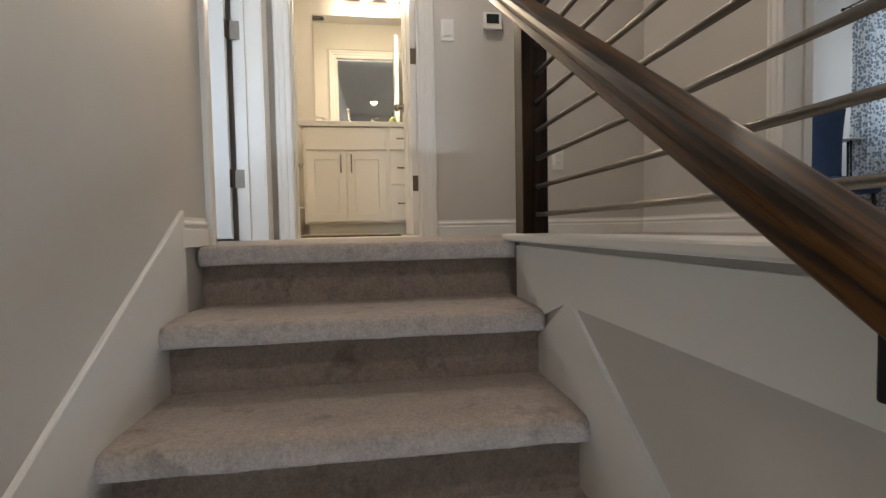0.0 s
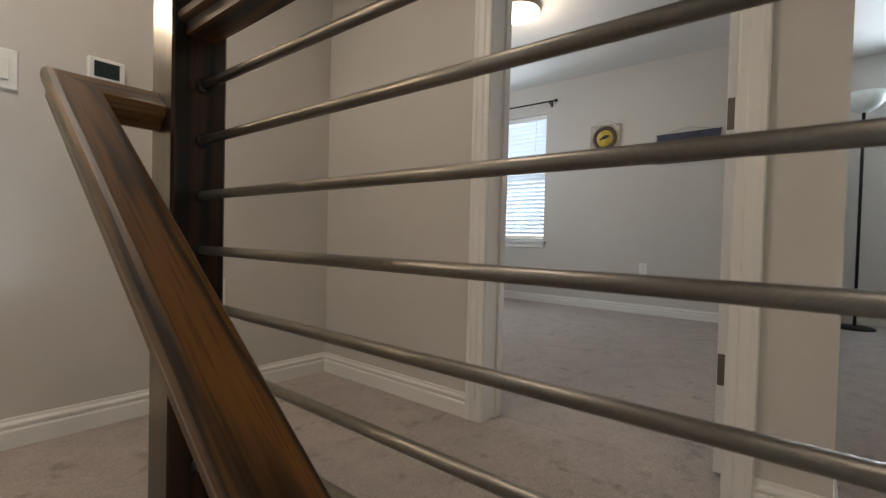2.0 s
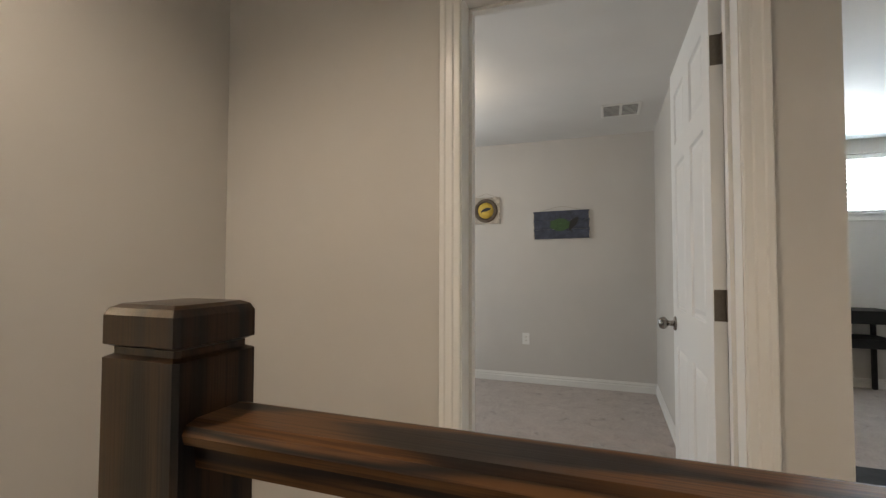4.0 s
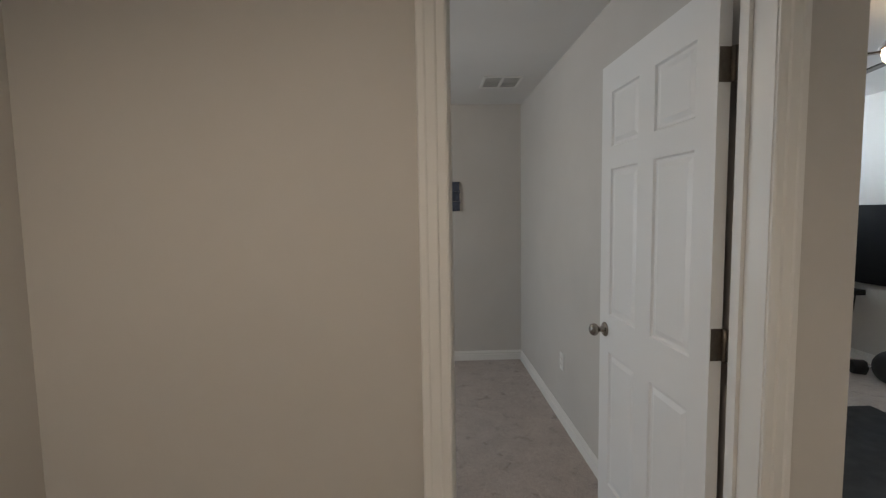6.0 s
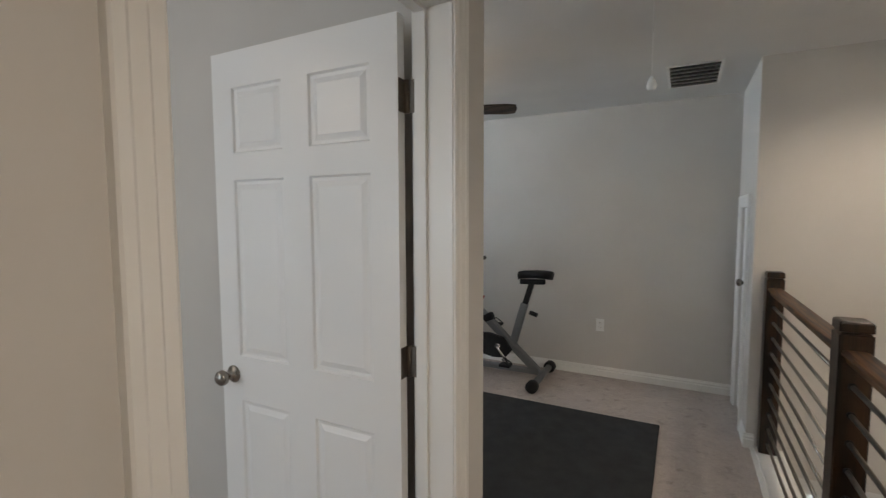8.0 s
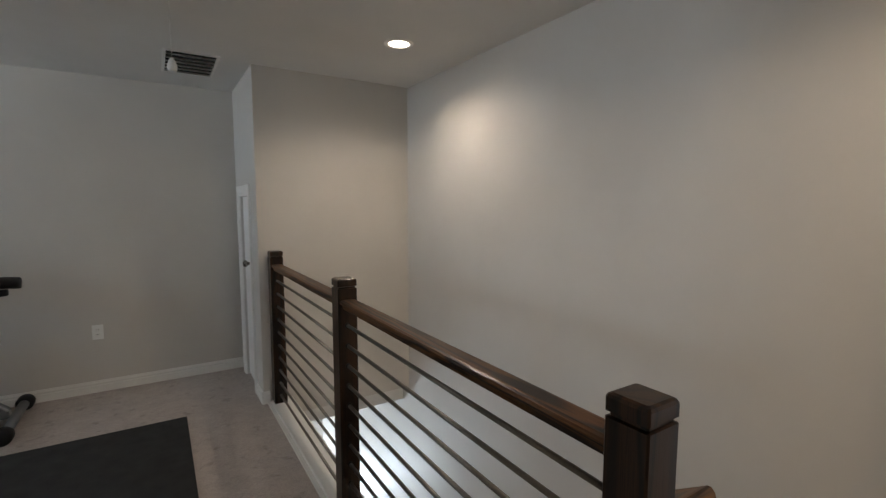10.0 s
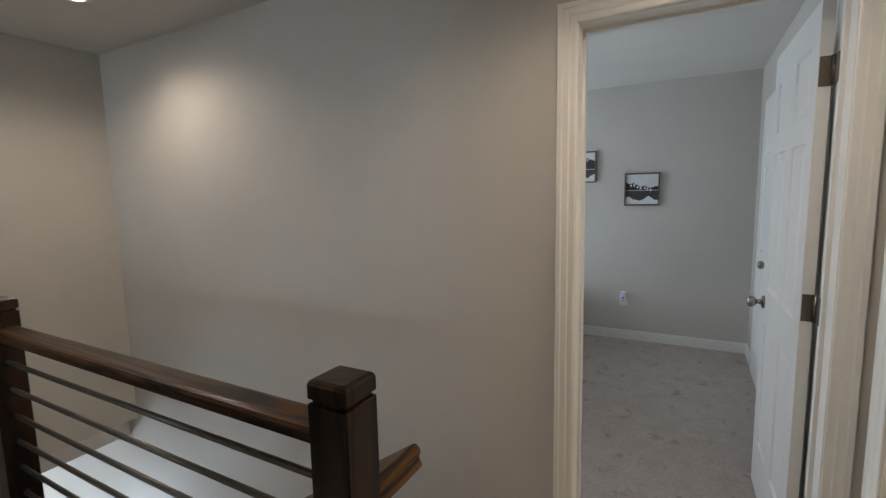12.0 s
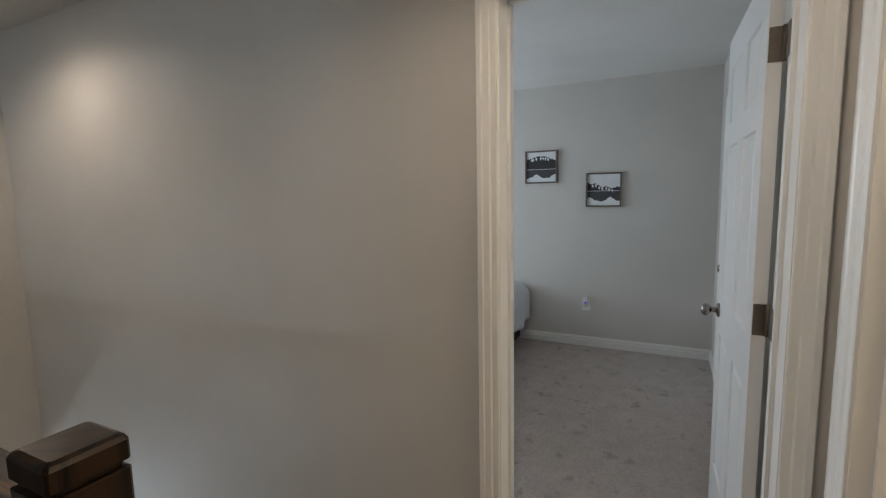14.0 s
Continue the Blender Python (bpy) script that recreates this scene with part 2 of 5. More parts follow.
ln_.new(mxs_.outputs[0], nt_["Material Output"].inputs["Surface"])
CURTAIN = mm


# ---- building helpers ----
def bx(bm, x0, x1, y0, y1, z0, z1, r=0.0):
    """A box; r rounds its edges."""
    vs = [bm.verts.new((x, y, z)) for z in (z0, z1) for y in (y0, y1) for x in (x0, x1)]
    fs = [bm.faces.new([vs[i] for i in f]) for f in ((0, 2, 3, 1), (4, 5, 7, 6), (0, 1, 5, 4), (2, 6, 7, 3), (0, 4, 6, 2), (1, 3, 7, 5))]
    if r > 0:
        es = list({e for f in fs for e in f.edges})
        bmesh.ops.bevel(bm, geom=es, offset=r, segments=2, affect="EDGES", profile=0.5)
    return bm


def box_bm(*a, **k):
    return bx(bmesh.new(), *a, **k)


def cyl(bm, p0, p1, r0, r1=None, n=14, caps=True):
    p0, p1 = Vector(p0), Vector(p1)
    r1 = r0 if r1 is None else r1
    q = (p1 - p0).to_track_quat("Z", "Y")
    rings = []
    for p, r in ((p0, r0), (p1, r1)):
        rings.append([bm.verts.new(p + q @ Vector((r * math.cos(2 * math.pi * i / n), r * math.sin(2 * math.pi * i / n), 0))) for i in range(n)])
    for i in range(n):
        bm.faces.new((rings[0][i], rings[0][(i + 1) % n], rings[1][(i + 1) % n], rings[1][i])).smooth = True
    if caps:
        bm.faces.new(rings[0][::-1])
        bm.faces.new(rings[1])
    return bm


def tube(bm, pts, r, n=10):
    """A round tube through the points, smoothly joined."""
    pts = [Vector(p) for p in pts]
    rings = []
    for i, p in enumerate(pts):
        d = (pts[min(i + 1, len(pts) - 1)] - pts[max(i - 1, 0)]).normalized()
        q = d.to_track_quat("Z", "Y")
        rings.append([bm.verts.new(p + q @ Vector((r * math.cos(2 * math.pi * k / n), r * math.sin(2 * math.pi * k / n), 0))) for k in range(n)])
    for a, b in zip(rings, rings[1:]):
        for k in range(n):
            bm.faces.new((a[k], a[(k + 1) % n], b[(k + 1) % n], b[k])).smooth = True
    bm.faces.new(rings[0][::-1])
    bm.faces.new(rings[-1])
    return bm


def lathe(bm, profile, m=None, n=24):
    """Turns (radius, height) pairs round the z axis."""
    m = m or Matrix()
    rings = []
    for r, z in profile:
        if r < 1e-6:
            rings.append([bm.verts.new(m @ Vector((0, 0, z)))])
        else:
            rings.append([bm.verts.new(m @ Vector((r * math.cos(2 * math.pi * k / n), r * math.sin(2 * math.pi * k / n), z))) for k in range(n)])
    for a, b in zip(rings, rings[1:]):
        for k in range(n):
            f = [a[k % len(a)], a[(k + 1) % len(a)], b[(k + 1) % len(b)], b[k % len(b)]]
            f = [v for i, v in enumerate(f) if v not in f[:i]]
            if len(f) > 2:
                bm.faces.new(f).smooth = True
    return bm


def prism(bm, outline, m, depth):
    """An outline of (u, v) pairs in the plane of m, pulled out along m's z."""
    a = [bm.verts.new(m @ Vector((u, v, 0))) for u, v in outline]
    b = [bm.verts.new(m @ Vector((u, v, depth))) for u, v in outline]
    bm.faces.new(a[::-1])
    bm.faces.new(b)
    for i in range(len(a)):
        j = (i + 1) % len(a)
        bm.faces.new((a[i], a[j], b[j], b[i]))
    return bm


def extrude_profile(bm, profile, stations):
    """Joins copies of a closed profile: stations map a profile point (u, v) to a place."""
    rings = [[bm.verts.new(s(u, v)) for u, v in profile] for s in stations]
    for a, b in zip(rings, rings[1:]):
        for k in range(len(profile)):
            bm.faces.new((a[k], a[(k + 1) % len(a)], b[(k + 1) % len(a)], b[k]))
    bm.faces.new(rings[0][::-1])
    bm.faces.new(rings[-1])
    return bm


def mesh_ob(name, bm, mat):
    bmesh.ops.recalc_face_normals(bm, faces=bm.faces)
    me = bpy.data.meshes.new(name)
    bm.to_mesh(me)
    bm.free()
    me.materials.append(mat)
    return new(name, me)


def solid(name, bm, mat, label, category="", kind="", group=""):
    """A thing, or a piece of the setting, that is one mesh."""
    return tagged(mesh_ob(name, bm, mat), label, category, group, kind)


def thing(name, label, category, m=None, kind="", group=""):
    ob = new(name)
    ob.empty_display_size = 0.05
    if m is not None:
        ob.matrix_basis = m
    return tagged(ob, label, category, group, kind)


def part(name, bm, mat, parent, label=""):
    ob = mesh_ob(name, bm, mat)
    ob.parent = parent
    return tagged(ob, label)


def wall_m(x, y, turn):
    """A wall's own axes: x along it, y out of its face, z up."""
    return pose(x, y, 0, 0, 0, turn)

# ---- setting ----
XL, XR, Y1, H = -1.115, 1.065, 1.037, 2.45
WE = -0.925                     # end of the hall wall, where the loft opens
TL, TR, TB = 0.128, 0.115, 0.115
LOW = -2.955
XE, YF = 5.3, -3.93
DA0, DA1 = -0.700, 0.066        # bedroom doorway in the hall's long wall, along y
DL0, DL1 = 0.172, 0.93          # guest room doorway in the stair wall, along y
DB0, DB1 = -0.985, -0.29       # bathroom doorway, along x
DH = 2.055
BX, BY = 4.338, -0.79         # bedroom's far and side walls
GX, GY = -4.12, 1.04           # guest room's far and side walls


def structure(name, boxes, mat, label, category):
    bm = bmesh.new()
    for b in boxes:
        bx(bm, *b)
    return solid(name, bm, mat, label, category, "structure")


structure("wall_stair", [(XL - TL, XL, YF - 0.12, DL0 - 0.02, LOW - 0.2, H), (XL - TL, XL, DL0 - 0.02, DL1 + 0.02, DH + 0.02, H),
                         (XL - TL, XL, DL1 + 0.02, Y1, -0.3, H)], WALL, "warm grey painted wall beside the carpeted stairs", "wall")
structure("wall_bath", [(XL - 0.7, DB0 - 0.02, Y1, Y1 + TB, -0.3, H), (DB0 - 0.02, DB1 + 0.02, Y1, Y1 + TB, DH + 0.02, H),
                        (DB1 + 0.02, XR + TR, Y1, Y1 + TB, -0.3, H)], WALL, "warm grey painted wall with the bathroom doorway", "wall")
structure("wall_hall", [(XR, XR + TR, WE, DA0 - 0.02, -0.3, H), (XR, XR + TR, DA0 - 0.02, DA1 + 0.02, DH + 0.02, H),
                        (XR, XR + TR, DA1 + 0.02, Y1, -0.3, H)], WALL, "warm grey painted hall wall with the bedroom doorway", "wall")
structure("wall_loft_north", [(XR + TR, XE + 0.12, WE, BY, -0.3, H)], WALL, "pale grey painted wall between loft and bedroom", "wall")
structure("wall_stair_end", [(XL, 0.105, -3.12, -3.0, -0.13, H)], WALL, "warm grey painted wall above the foot of the stairs", "wall")
structure("wall_attic", [(-0.01, 0.105, -3.31, -3.12, -0.13, H), (-0.01, 0.105, YF, -3.71, -0.13, H),
                         (-0.01, 0.105, -3.71, -3.31, 1.545, H)], WALL, "pale grey painted wall with a low closet door", "wall")


def round_hole_wall(name, x0, x1, y0, y1, z0, z1, cx, cz, r, mat, label):
    """A wall along x with a round opening through it."""
    bm, s, n = bmesh.new(), r * 1.4, 32
    for b in ((x0, cx - s, z0, z1), (cx + s, x1, z0, z1), (cx - s, cx + s, z0, cz - s), (cx - s, cx + s, cz + s, z1)):
        bx(bm, b[0], b[1], y0, y1, b[2], b[3])
    rings = {}
    for y in (y0, y1):
        for key in ("in", "out"):
            pts = []
            for i in range(n):
                a = 2 * math.pi * i / n + math.pi / 4
                c, d = math.cos(a), math.sin(a)
                k = r if key == "in" else s / max(abs(c), abs(d))
                pts.append(bm.verts.new((cx + k * c, y, cz + k * d)))
            rings[y, key] = pts
    for i in range(n):
        j = (i + 1) % n
        for y in (y0, y1):
            bm.faces.new((rings[y, "in"][i], rings[y, "in"][j], rings[y, "out"][j], rings[y, "out"][i]))
        bm.faces.new((rings[y0, "in"][i], rings[y0, "in"][j], rings[y1, "in"][j], rings[y1, "in"][i]))
    return solid(name, bm, mat, label, "wall", "structure")


RWX, RWZ, RWR = 3.13, 1.765, 0.155
round_hole_wall("wall_loft_south", -0.01, XE + 0.12, YF - 0.12, YF, -0.3, H, RWX, RWZ, RWR, WALL, "pale grey painted loft wall with a small round window")
LW0, LW1, LWZ0, LWZ1 = -3.1, -1.55, 1.71, 2.3
structure("wall_loft_east", [(XE, XE + 0.12, YF, LW0, -0.3, H), (XE, XE + 0.12, LW1, WE + 0.02, -0.3, H), (XE, XE + 0.12, LW0, LW1, -0.3, LWZ0),
                             (XE, XE + 0.12, LW0, LW1, LWZ1, H)], WALL, "pale grey painted loft wall with a window", "wall")
BW0, BW1, BWZ0, BWZ1 = 1.50, 2.36, 0.69, 2.12
structure("wall_bedroom_east", [(BX, BX + 0.14, BY, BW0, -0.3, H), (BX, BX + 0.14, BW1, 3.3, -0.3, H), (BX, BX + 0.14, BW0, BW1, -0.3, BWZ0),
                                (BX, BX + 0.14, BW0, BW1, BWZ1, H)], WALL, "pale grey painted bedroom wall with a window", "wall")
# unseen wall; its window opening is added for the fill lamp
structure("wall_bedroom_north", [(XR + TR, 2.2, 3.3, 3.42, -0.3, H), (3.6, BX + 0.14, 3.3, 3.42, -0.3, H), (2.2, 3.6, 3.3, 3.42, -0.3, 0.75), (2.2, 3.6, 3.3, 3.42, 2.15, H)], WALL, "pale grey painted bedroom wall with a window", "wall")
structure("wall_bedroom_west", [(XR, XR + TR, Y1 + TB, 3.42, -0.3, H)], WALL, "pale grey painted wall between bedroom and bathroom", "wall")
structure("wall_bath_north", [(-1.86, XR, 2.56, 2.68, -0.3, H)], BATHWALL, "cream painted bathroom wall behind the vanity", "wall")
structure("wall_bath_west", [(-1.98, -1.86, Y1, 2.68, -0.3, H)], BATHWALL, "cream painted bathroom side wall", "wall")
structure("wall_bath_lining", [(-1.86, DB0 - 0.11, Y1 + TB, Y1 + TB + 0.006, 0, H), (DB1 + 0.11, XR, Y1 + TB, Y1 + TB + 0.006, 0, H),
                               (DB0 - 0.11, DB1 + 0.11, Y1 + TB, Y1 + TB + 0.006, DH + 0.1, H)], BATHWALL, "cream painted bathroom wall round the door", "wall")
structure("wall_guest_west", [(GX - 0.12, GX, -3.1, GY + 0.12, -0.3, H)], WALL, "pale grey painted guest room wall hung with pictures", "wall")
structure("wall_guest_north", [(GX, XL - 0.7, GY, GY + 0.12, -0.3, H), (XL - 0.7, XL - TL, GY, GY + 0.004, -0.3, H)], WALL, "pale grey painted guest room wall with a closet door", "wall")
structure("wall_guest_south", [(GX, -3.55, -3.1, -2.98, -0.3, H), (-2.05, XL - TL, -3.1, -2.98, -0.3, H), (-3.55, -2.05, -3.1, -2.98, -0.3, 0.75),
                               (-3.55, -2.05, -3.1, -2.98, 2.15, H)], WALL, "pale grey painted guest room wall with a window", "wall")
structure("floor", [(XL, XR, 0.05, Y1, -0.3, 0), (0.055, XR, WE + 0.02, 0.05, -0.3, 0), (0.055, XE, YF, WE + 0.02, -0.3, 0)], CARPET,
          "taupe cut-pile carpet of landing, hall and loft", "carpet")
structure("floor_bedroom", [(XR + TR, BX, BY, 3.3, -0.3, 0), (XR, XR + TR, DA0, DA1, -0.28, -0.001)], CARPET, "taupe cut-pile carpet of the bedroom", "carpet")
structure("floor_guest_room", [(GX, XL - TL, -2.98, GY, -0.3, 0), (XL - TL, XL, DL0, DL1, -0.28, -0.001)], CARPET, "taupe cut-pile carpet of the guest room", "carpet")
structure("floor_bath", [(-1.86, XR, Y1, 2.56, -0.3, 0.0)], BATHFLOOR, "cream vinyl bathroom floor", "floor")
structure("floor_downstairs", [(XL, 3.0, -5.6, -4.25, LOW - 0.2, LOW), (-0.055, 3.0, -4.25, -3.12, LOW - 0.2, LOW)], LOWFLOOR, "brown wooden floor below the stairs", "floor")
structure("wall_downstairs", [(XL - TL, XL, -5.72, YF - 0.12, LOW - 0.2, -0.13), (XL, 3.0, -5.72, -5.6, LOW, -0.13), (3.0, 3.12, -5.72, -3.1, LOW, -0.13),
                              (0.055, 3.0, -3.24, -3.121, LOW, -0.13)], WALL, "pale painted walls below the stairs", "wall")
structure("ceiling_downstairs", [(XL, 3.12, -5.72, -3.12, -0.29, -0.135)], CEIL, "white painted ceiling below the loft", "ceiling")
structure("wall_knee", [(-0.055, 0.055, -3.12, -0.03, LOW - 0.2, 0.0)], WALL, "white painted knee wall beside the stairs", "wall")
structure("ceiling", [(GX - 0.12, BX + 0.2, WE + 0.02, 3.42, H, H + 0.1), (GX - 0.12, XE + 0.12, YF - 0.12, WE + 0.02, H, H + 0.1)], CEIL,
          "white textured ceiling", "ceiling")

# ---- trim ----
BASE = [(0, 0), (0.015, 0), (0.015, 0.052), (0.013, 0.056), (0.008, 0.058), (0.008, 0.064), (0.012, 0.067), (0.012, 0.074), (0.006, 0.082), (0.005, 0.092), (0, 0.092)]


def baseboard(m, length, label="white painted moulded baseboard"):
    """Along a wall: m is the wall's own axes."""
    bm = bmesh.new()
    extrude_profile(bm, BASE, [lambda u, v, s=s: m @ Vector((s, u, v)) for s in (0, length)])
    return solid("baseboard", bm, TRIM, label, "baseboard", "structure")


runs = [  # start x, y, turn, length: the run goes along the wall's x axis, its face towards y
    (XR - 0.001, Y1, 180, XR - DB1 - 0.09), (XR, DA1 + 0.073, 90, Y1 - DA1 - 0.073), (XR, WE, 90, DA0 - 0.073 - WE),
    (XE, YF, 90, 3.0), (BX, BY, 90, 4.0), (BX, 3.3, 180, 3.1), (XR + TR + 0.02, BY, 0, 3.1),
    (GX, GY, -90, 3.9), (-3.78, GY, 180, 0.33), (XL - TL, -0.3, 90, 0.4),
    (XL, DL0 - 0.09, -90, 0.21), (XE, WE, 180, XE - XR), (0.105, -3.0, -90, 0.22),
]
for x, y, turn, length in runs:
    baseboard(wall_m(x, y, turn), length)
baseboard(wall_m(0.105, YF, 0), XE - 0.105)
baseboard(wall_m(0.06, -3.0, 0), 0.059)

CASE = [(0.004, 0), (0.004, 0.010), (0.010, 0.012), (0.030, 0.012), (0.036, 0.016), (0.060, 0.017), (0.066, 0.020), (0.082, 0.020), (0.086, 0.016), (0.086, 0)]


def casing(name, m, s0, s1, top, label="white painted moulded door casing", zbot=0.0, wide=1.0):
    """The mitred moulding round a doorway, on the face of the wall of m."""
    bm = bmesh.new()
    extrude_profile(bm, [(u * wide, v) for u, v in CASE], [lambda u, v: m @ Vector((s0 - u, v, zbot)), lambda u, v: m @ Vector((s0 - u, v, top + u)),
                               lambda u, v: m @ Vector((s1 + u, v, top + u)), lambda u, v: m @ Vector((s1 + u, v, zbot))])
    return solid(name, bm, TRIM, label, "door casing", "structure")


def jambs(m, s0, s1, top, depth, stop, label="white painted door jamb with stop"):
    """The lining of a doorway: m's y points out of the front face, the wall runs back by depth; stop: where the stop strip lies."""
    bm = bmesh.new()
    t = 0.019
    for b in ((s0 - t, s0, 0.0, top + t), (s1, s1 + t, 0.0, top + t)):
        bx(bm, b[0], b[1], -depth - 0.002, 0.003, b[2], b[3])
    bx(bm, s0, s1, -depth - 0.002, 0.003, top, top + t)
    w = 0.011
    bx(bm, s0, s0 + w, -stop - 0.034, -stop, 0, top - w)
    bx(bm, s1 - w, s1, -stop - 0.034, -stop, 0, top - w)
    bx(bm, s0, s1, -stop - 0.034, -stop, top - w, top)
    bm.transform(m)
    return solid("door_jamb", bm, TRIM, label, "door jamb", "structure")


# wall axes: hall long wall faces -x, stair wall faces +x, bathroom wall faces -y
M_HALL, M_HALLB = wall_m(XR, 0, 90), wall_m(XR + TR, 0, -90)
M_STAIR, M_GUEST = wall_m(XL, 0, -90), wall_m(XL - TL, 0, 90)
M_BATH, M_BATHB = wall_m(0, Y1, 180), wall_m(0, Y1 + TB + 0.006, 0)
casing("door_casing", M_HALL, DA0, DA1, DH, wide=0.84)
casing("door_casing", M_HALLB, -DA1, -DA0, DH, wide=0.86)
casing("door_casing", M_STAIR, -DL1, -DL0, DH, wide=0.84)
casing("door_casing", M_GUEST, DL0, DL1, DH)
casing("door_casing", M_BATH, -DB1, -DB0, DH)
casing("door_casing", M_BATHB, DB0, DB1, DH)
jambs(M_HALL, DA0, DA1, DH, TR, 0.075)
jambs(M_STAIR, -DL1, -DL0, DH, TL, 0.075)
jambs(M_BATH, -DB1, -DB0, DH, TB + 0.006, 0.04)


def door_slab(width, z0=0.012, z1=2.045, t=0.035):
    """A six-panel moulded slab: hinge edge at x = 0, faces at y = 0 and y = -t."""
    bm = bmesh.new()
    st, mu = 0.095, 0.11
    pw = (width - 2 * st - mu) / 2
    xs = [0, st, st + pw, st + pw + mu, width - st, width]
    zs = [z0, 0.25, 0.84, 1.0, 1.615, 1.705, 1.925, z1]
    for y, s in ((0.0, -1), (-t, 1)):
        for i in range(5):
            for j in range(7):
                x0, x1, a, b = xs[i], xs[i + 1], zs[j], zs[j + 1]
                if i in (1, 3) and j in (1, 3, 5):
                    rings = []
                    for inset, dep in ((0, 0), (0.006, 0.0075), (0.016, 0.0085), (0.030, 0.004), (0.034, 0.0025)):
                        rings.append([bm.verts.new((x, y + s * dep, z)) for x, z in
                                      ((x0 + inset, a + inset), (x1 - inset, a + inset), (x1 - inset, b - inset), (x0 + inset, b - inset))])
                    for p, q in zip(rings, rings[1:]):
                        for k in range(4):
                            bm.faces.new((p[k], p[(k + 1) % 4], q[(k + 1) % 4], q[k]))
                    bm.faces.new(rings[-1])
                else:
                    bm.faces.new([bm.verts.new((x, y, z)) for x, z in ((x0, a), (x1, a), (x1, b), (x0, b))])
    for f in (((0, 0, z0), (0, -t, z0), (0, -t, z1), (0, 0, z1)), ((width, 0, z0), (width, -t, z0), (width, -t, z1), (width, 0, z1)),
              ((0, 0, z0), (width, 0, z0), (width, -t, z0), (0, -t, z0)), ((0, 0, z1), (width, 0, z1), (width, -t, z1), (0, -t, z1))):
        bm.faces.new([bm.verts.new(p) for p in f])
    bmesh.ops.remove_doubles(bm, verts=bm.verts, dist=0.0002)
    return bm


KNOB = [(0.0, 0.0), (0.031, 0.0), (0.031, 0.004), (0.026, 0.009), (0.013, 0.011), (0.011, 0.028), (0.016, 0.033), (0.025, 0.041), (0.0275, 0.050), (0.025, 0.060), (0.016, 0.068), (0.0, 0.071)]


GAP, BACK = 0.005, 0.030


def hinge_bm(z, t=0.035):
    """An open butt hinge: a leaf let into the slab's edge, a knuckle, a leaf on the jamb."""
    bm = bmesh.new()
    bx(bm, -0.0022, -0.0002, -t, -0.002, z - 0.046, z + 0.046, r=0.0008)
    bx(bm, -BACK - 0.034, -BACK + 0.004, -t - GAP + 0.0002, -t - GAP + 0.0022, z - 0.046, z + 0.046, r=0.0008)
    ky = -t - GAP * 0.5
    cyl(bm, (-0.008, ky, z - 0.046), (-0.008, ky, z + 0.046), 0.0065, n=12)
    bx(bm, -0.008, -0.001, ky + 0.001, -t + 0.004, z - 0.045, z + 0.045)
    bx(bm, -BACK, -0.008, ky - 0.004, ky - 0.001, z - 0.045, z + 0.045)
    for k in (-0.03, 0.0, 0.03):
        cyl(bm, (-0.0020, -t / 2 + 0.005 * (1 if k else -1), z + k), (-0.0032, -t / 2 + 0.005 * (1 if k else -1), z + k), 0.0036, n=8)
    return bm


def swing_door(name, m, width, label, knob=True, category="door"):
    d = thing(name, label, category, m, "structure")
    part("slab", door_slab(width), DOORP, d)
    for z in (0.318, 1.066, 1.825):
        part("hinge", hinge_bm(z), HINGE, d, "aged nickel hinge")
    if knob:
        for y, turn in ((0.0, -90), (-0.035, 90)):
            part("knob", lathe(bmesh.new(), KNOB, pose(width - 0.06, y, 0.93, turn), 20), NICKEL, d, "satin nickel knob")
        bm = box_bm(width - 0.001, width + 0.0015, -0.029, -0.006, 0.90, 0.96)
        part("latch_plate", bm, NICKEL, d, "nickel latch plate")
    return d


swing_door("door_1", pose(XR + TR + BACK, DA0 + 0.035 + GAP, 0, 0, 0, 1.0), DA1 - DA0 - 0.006, "white six-panel bedroom door standing wide open")
swing_door("door_2", pose(XL - TL - BACK, DL1 - 0.045 - GAP, 0, 0, 0, 181.0), DL1 - DL0 - 0.006, "white six-panel guest room door standing wide open")
swing_door("door_3", pose(DB1 - 0.035 - GAP, Y1 + TB + 0.006 + BACK, 0, 0, 0, 90.5), DB1 - DB0 - 0.006, "white six-panel bathroom door standing open")

# ---- stairs ----
RISE, RUN = 0.197, 0.283


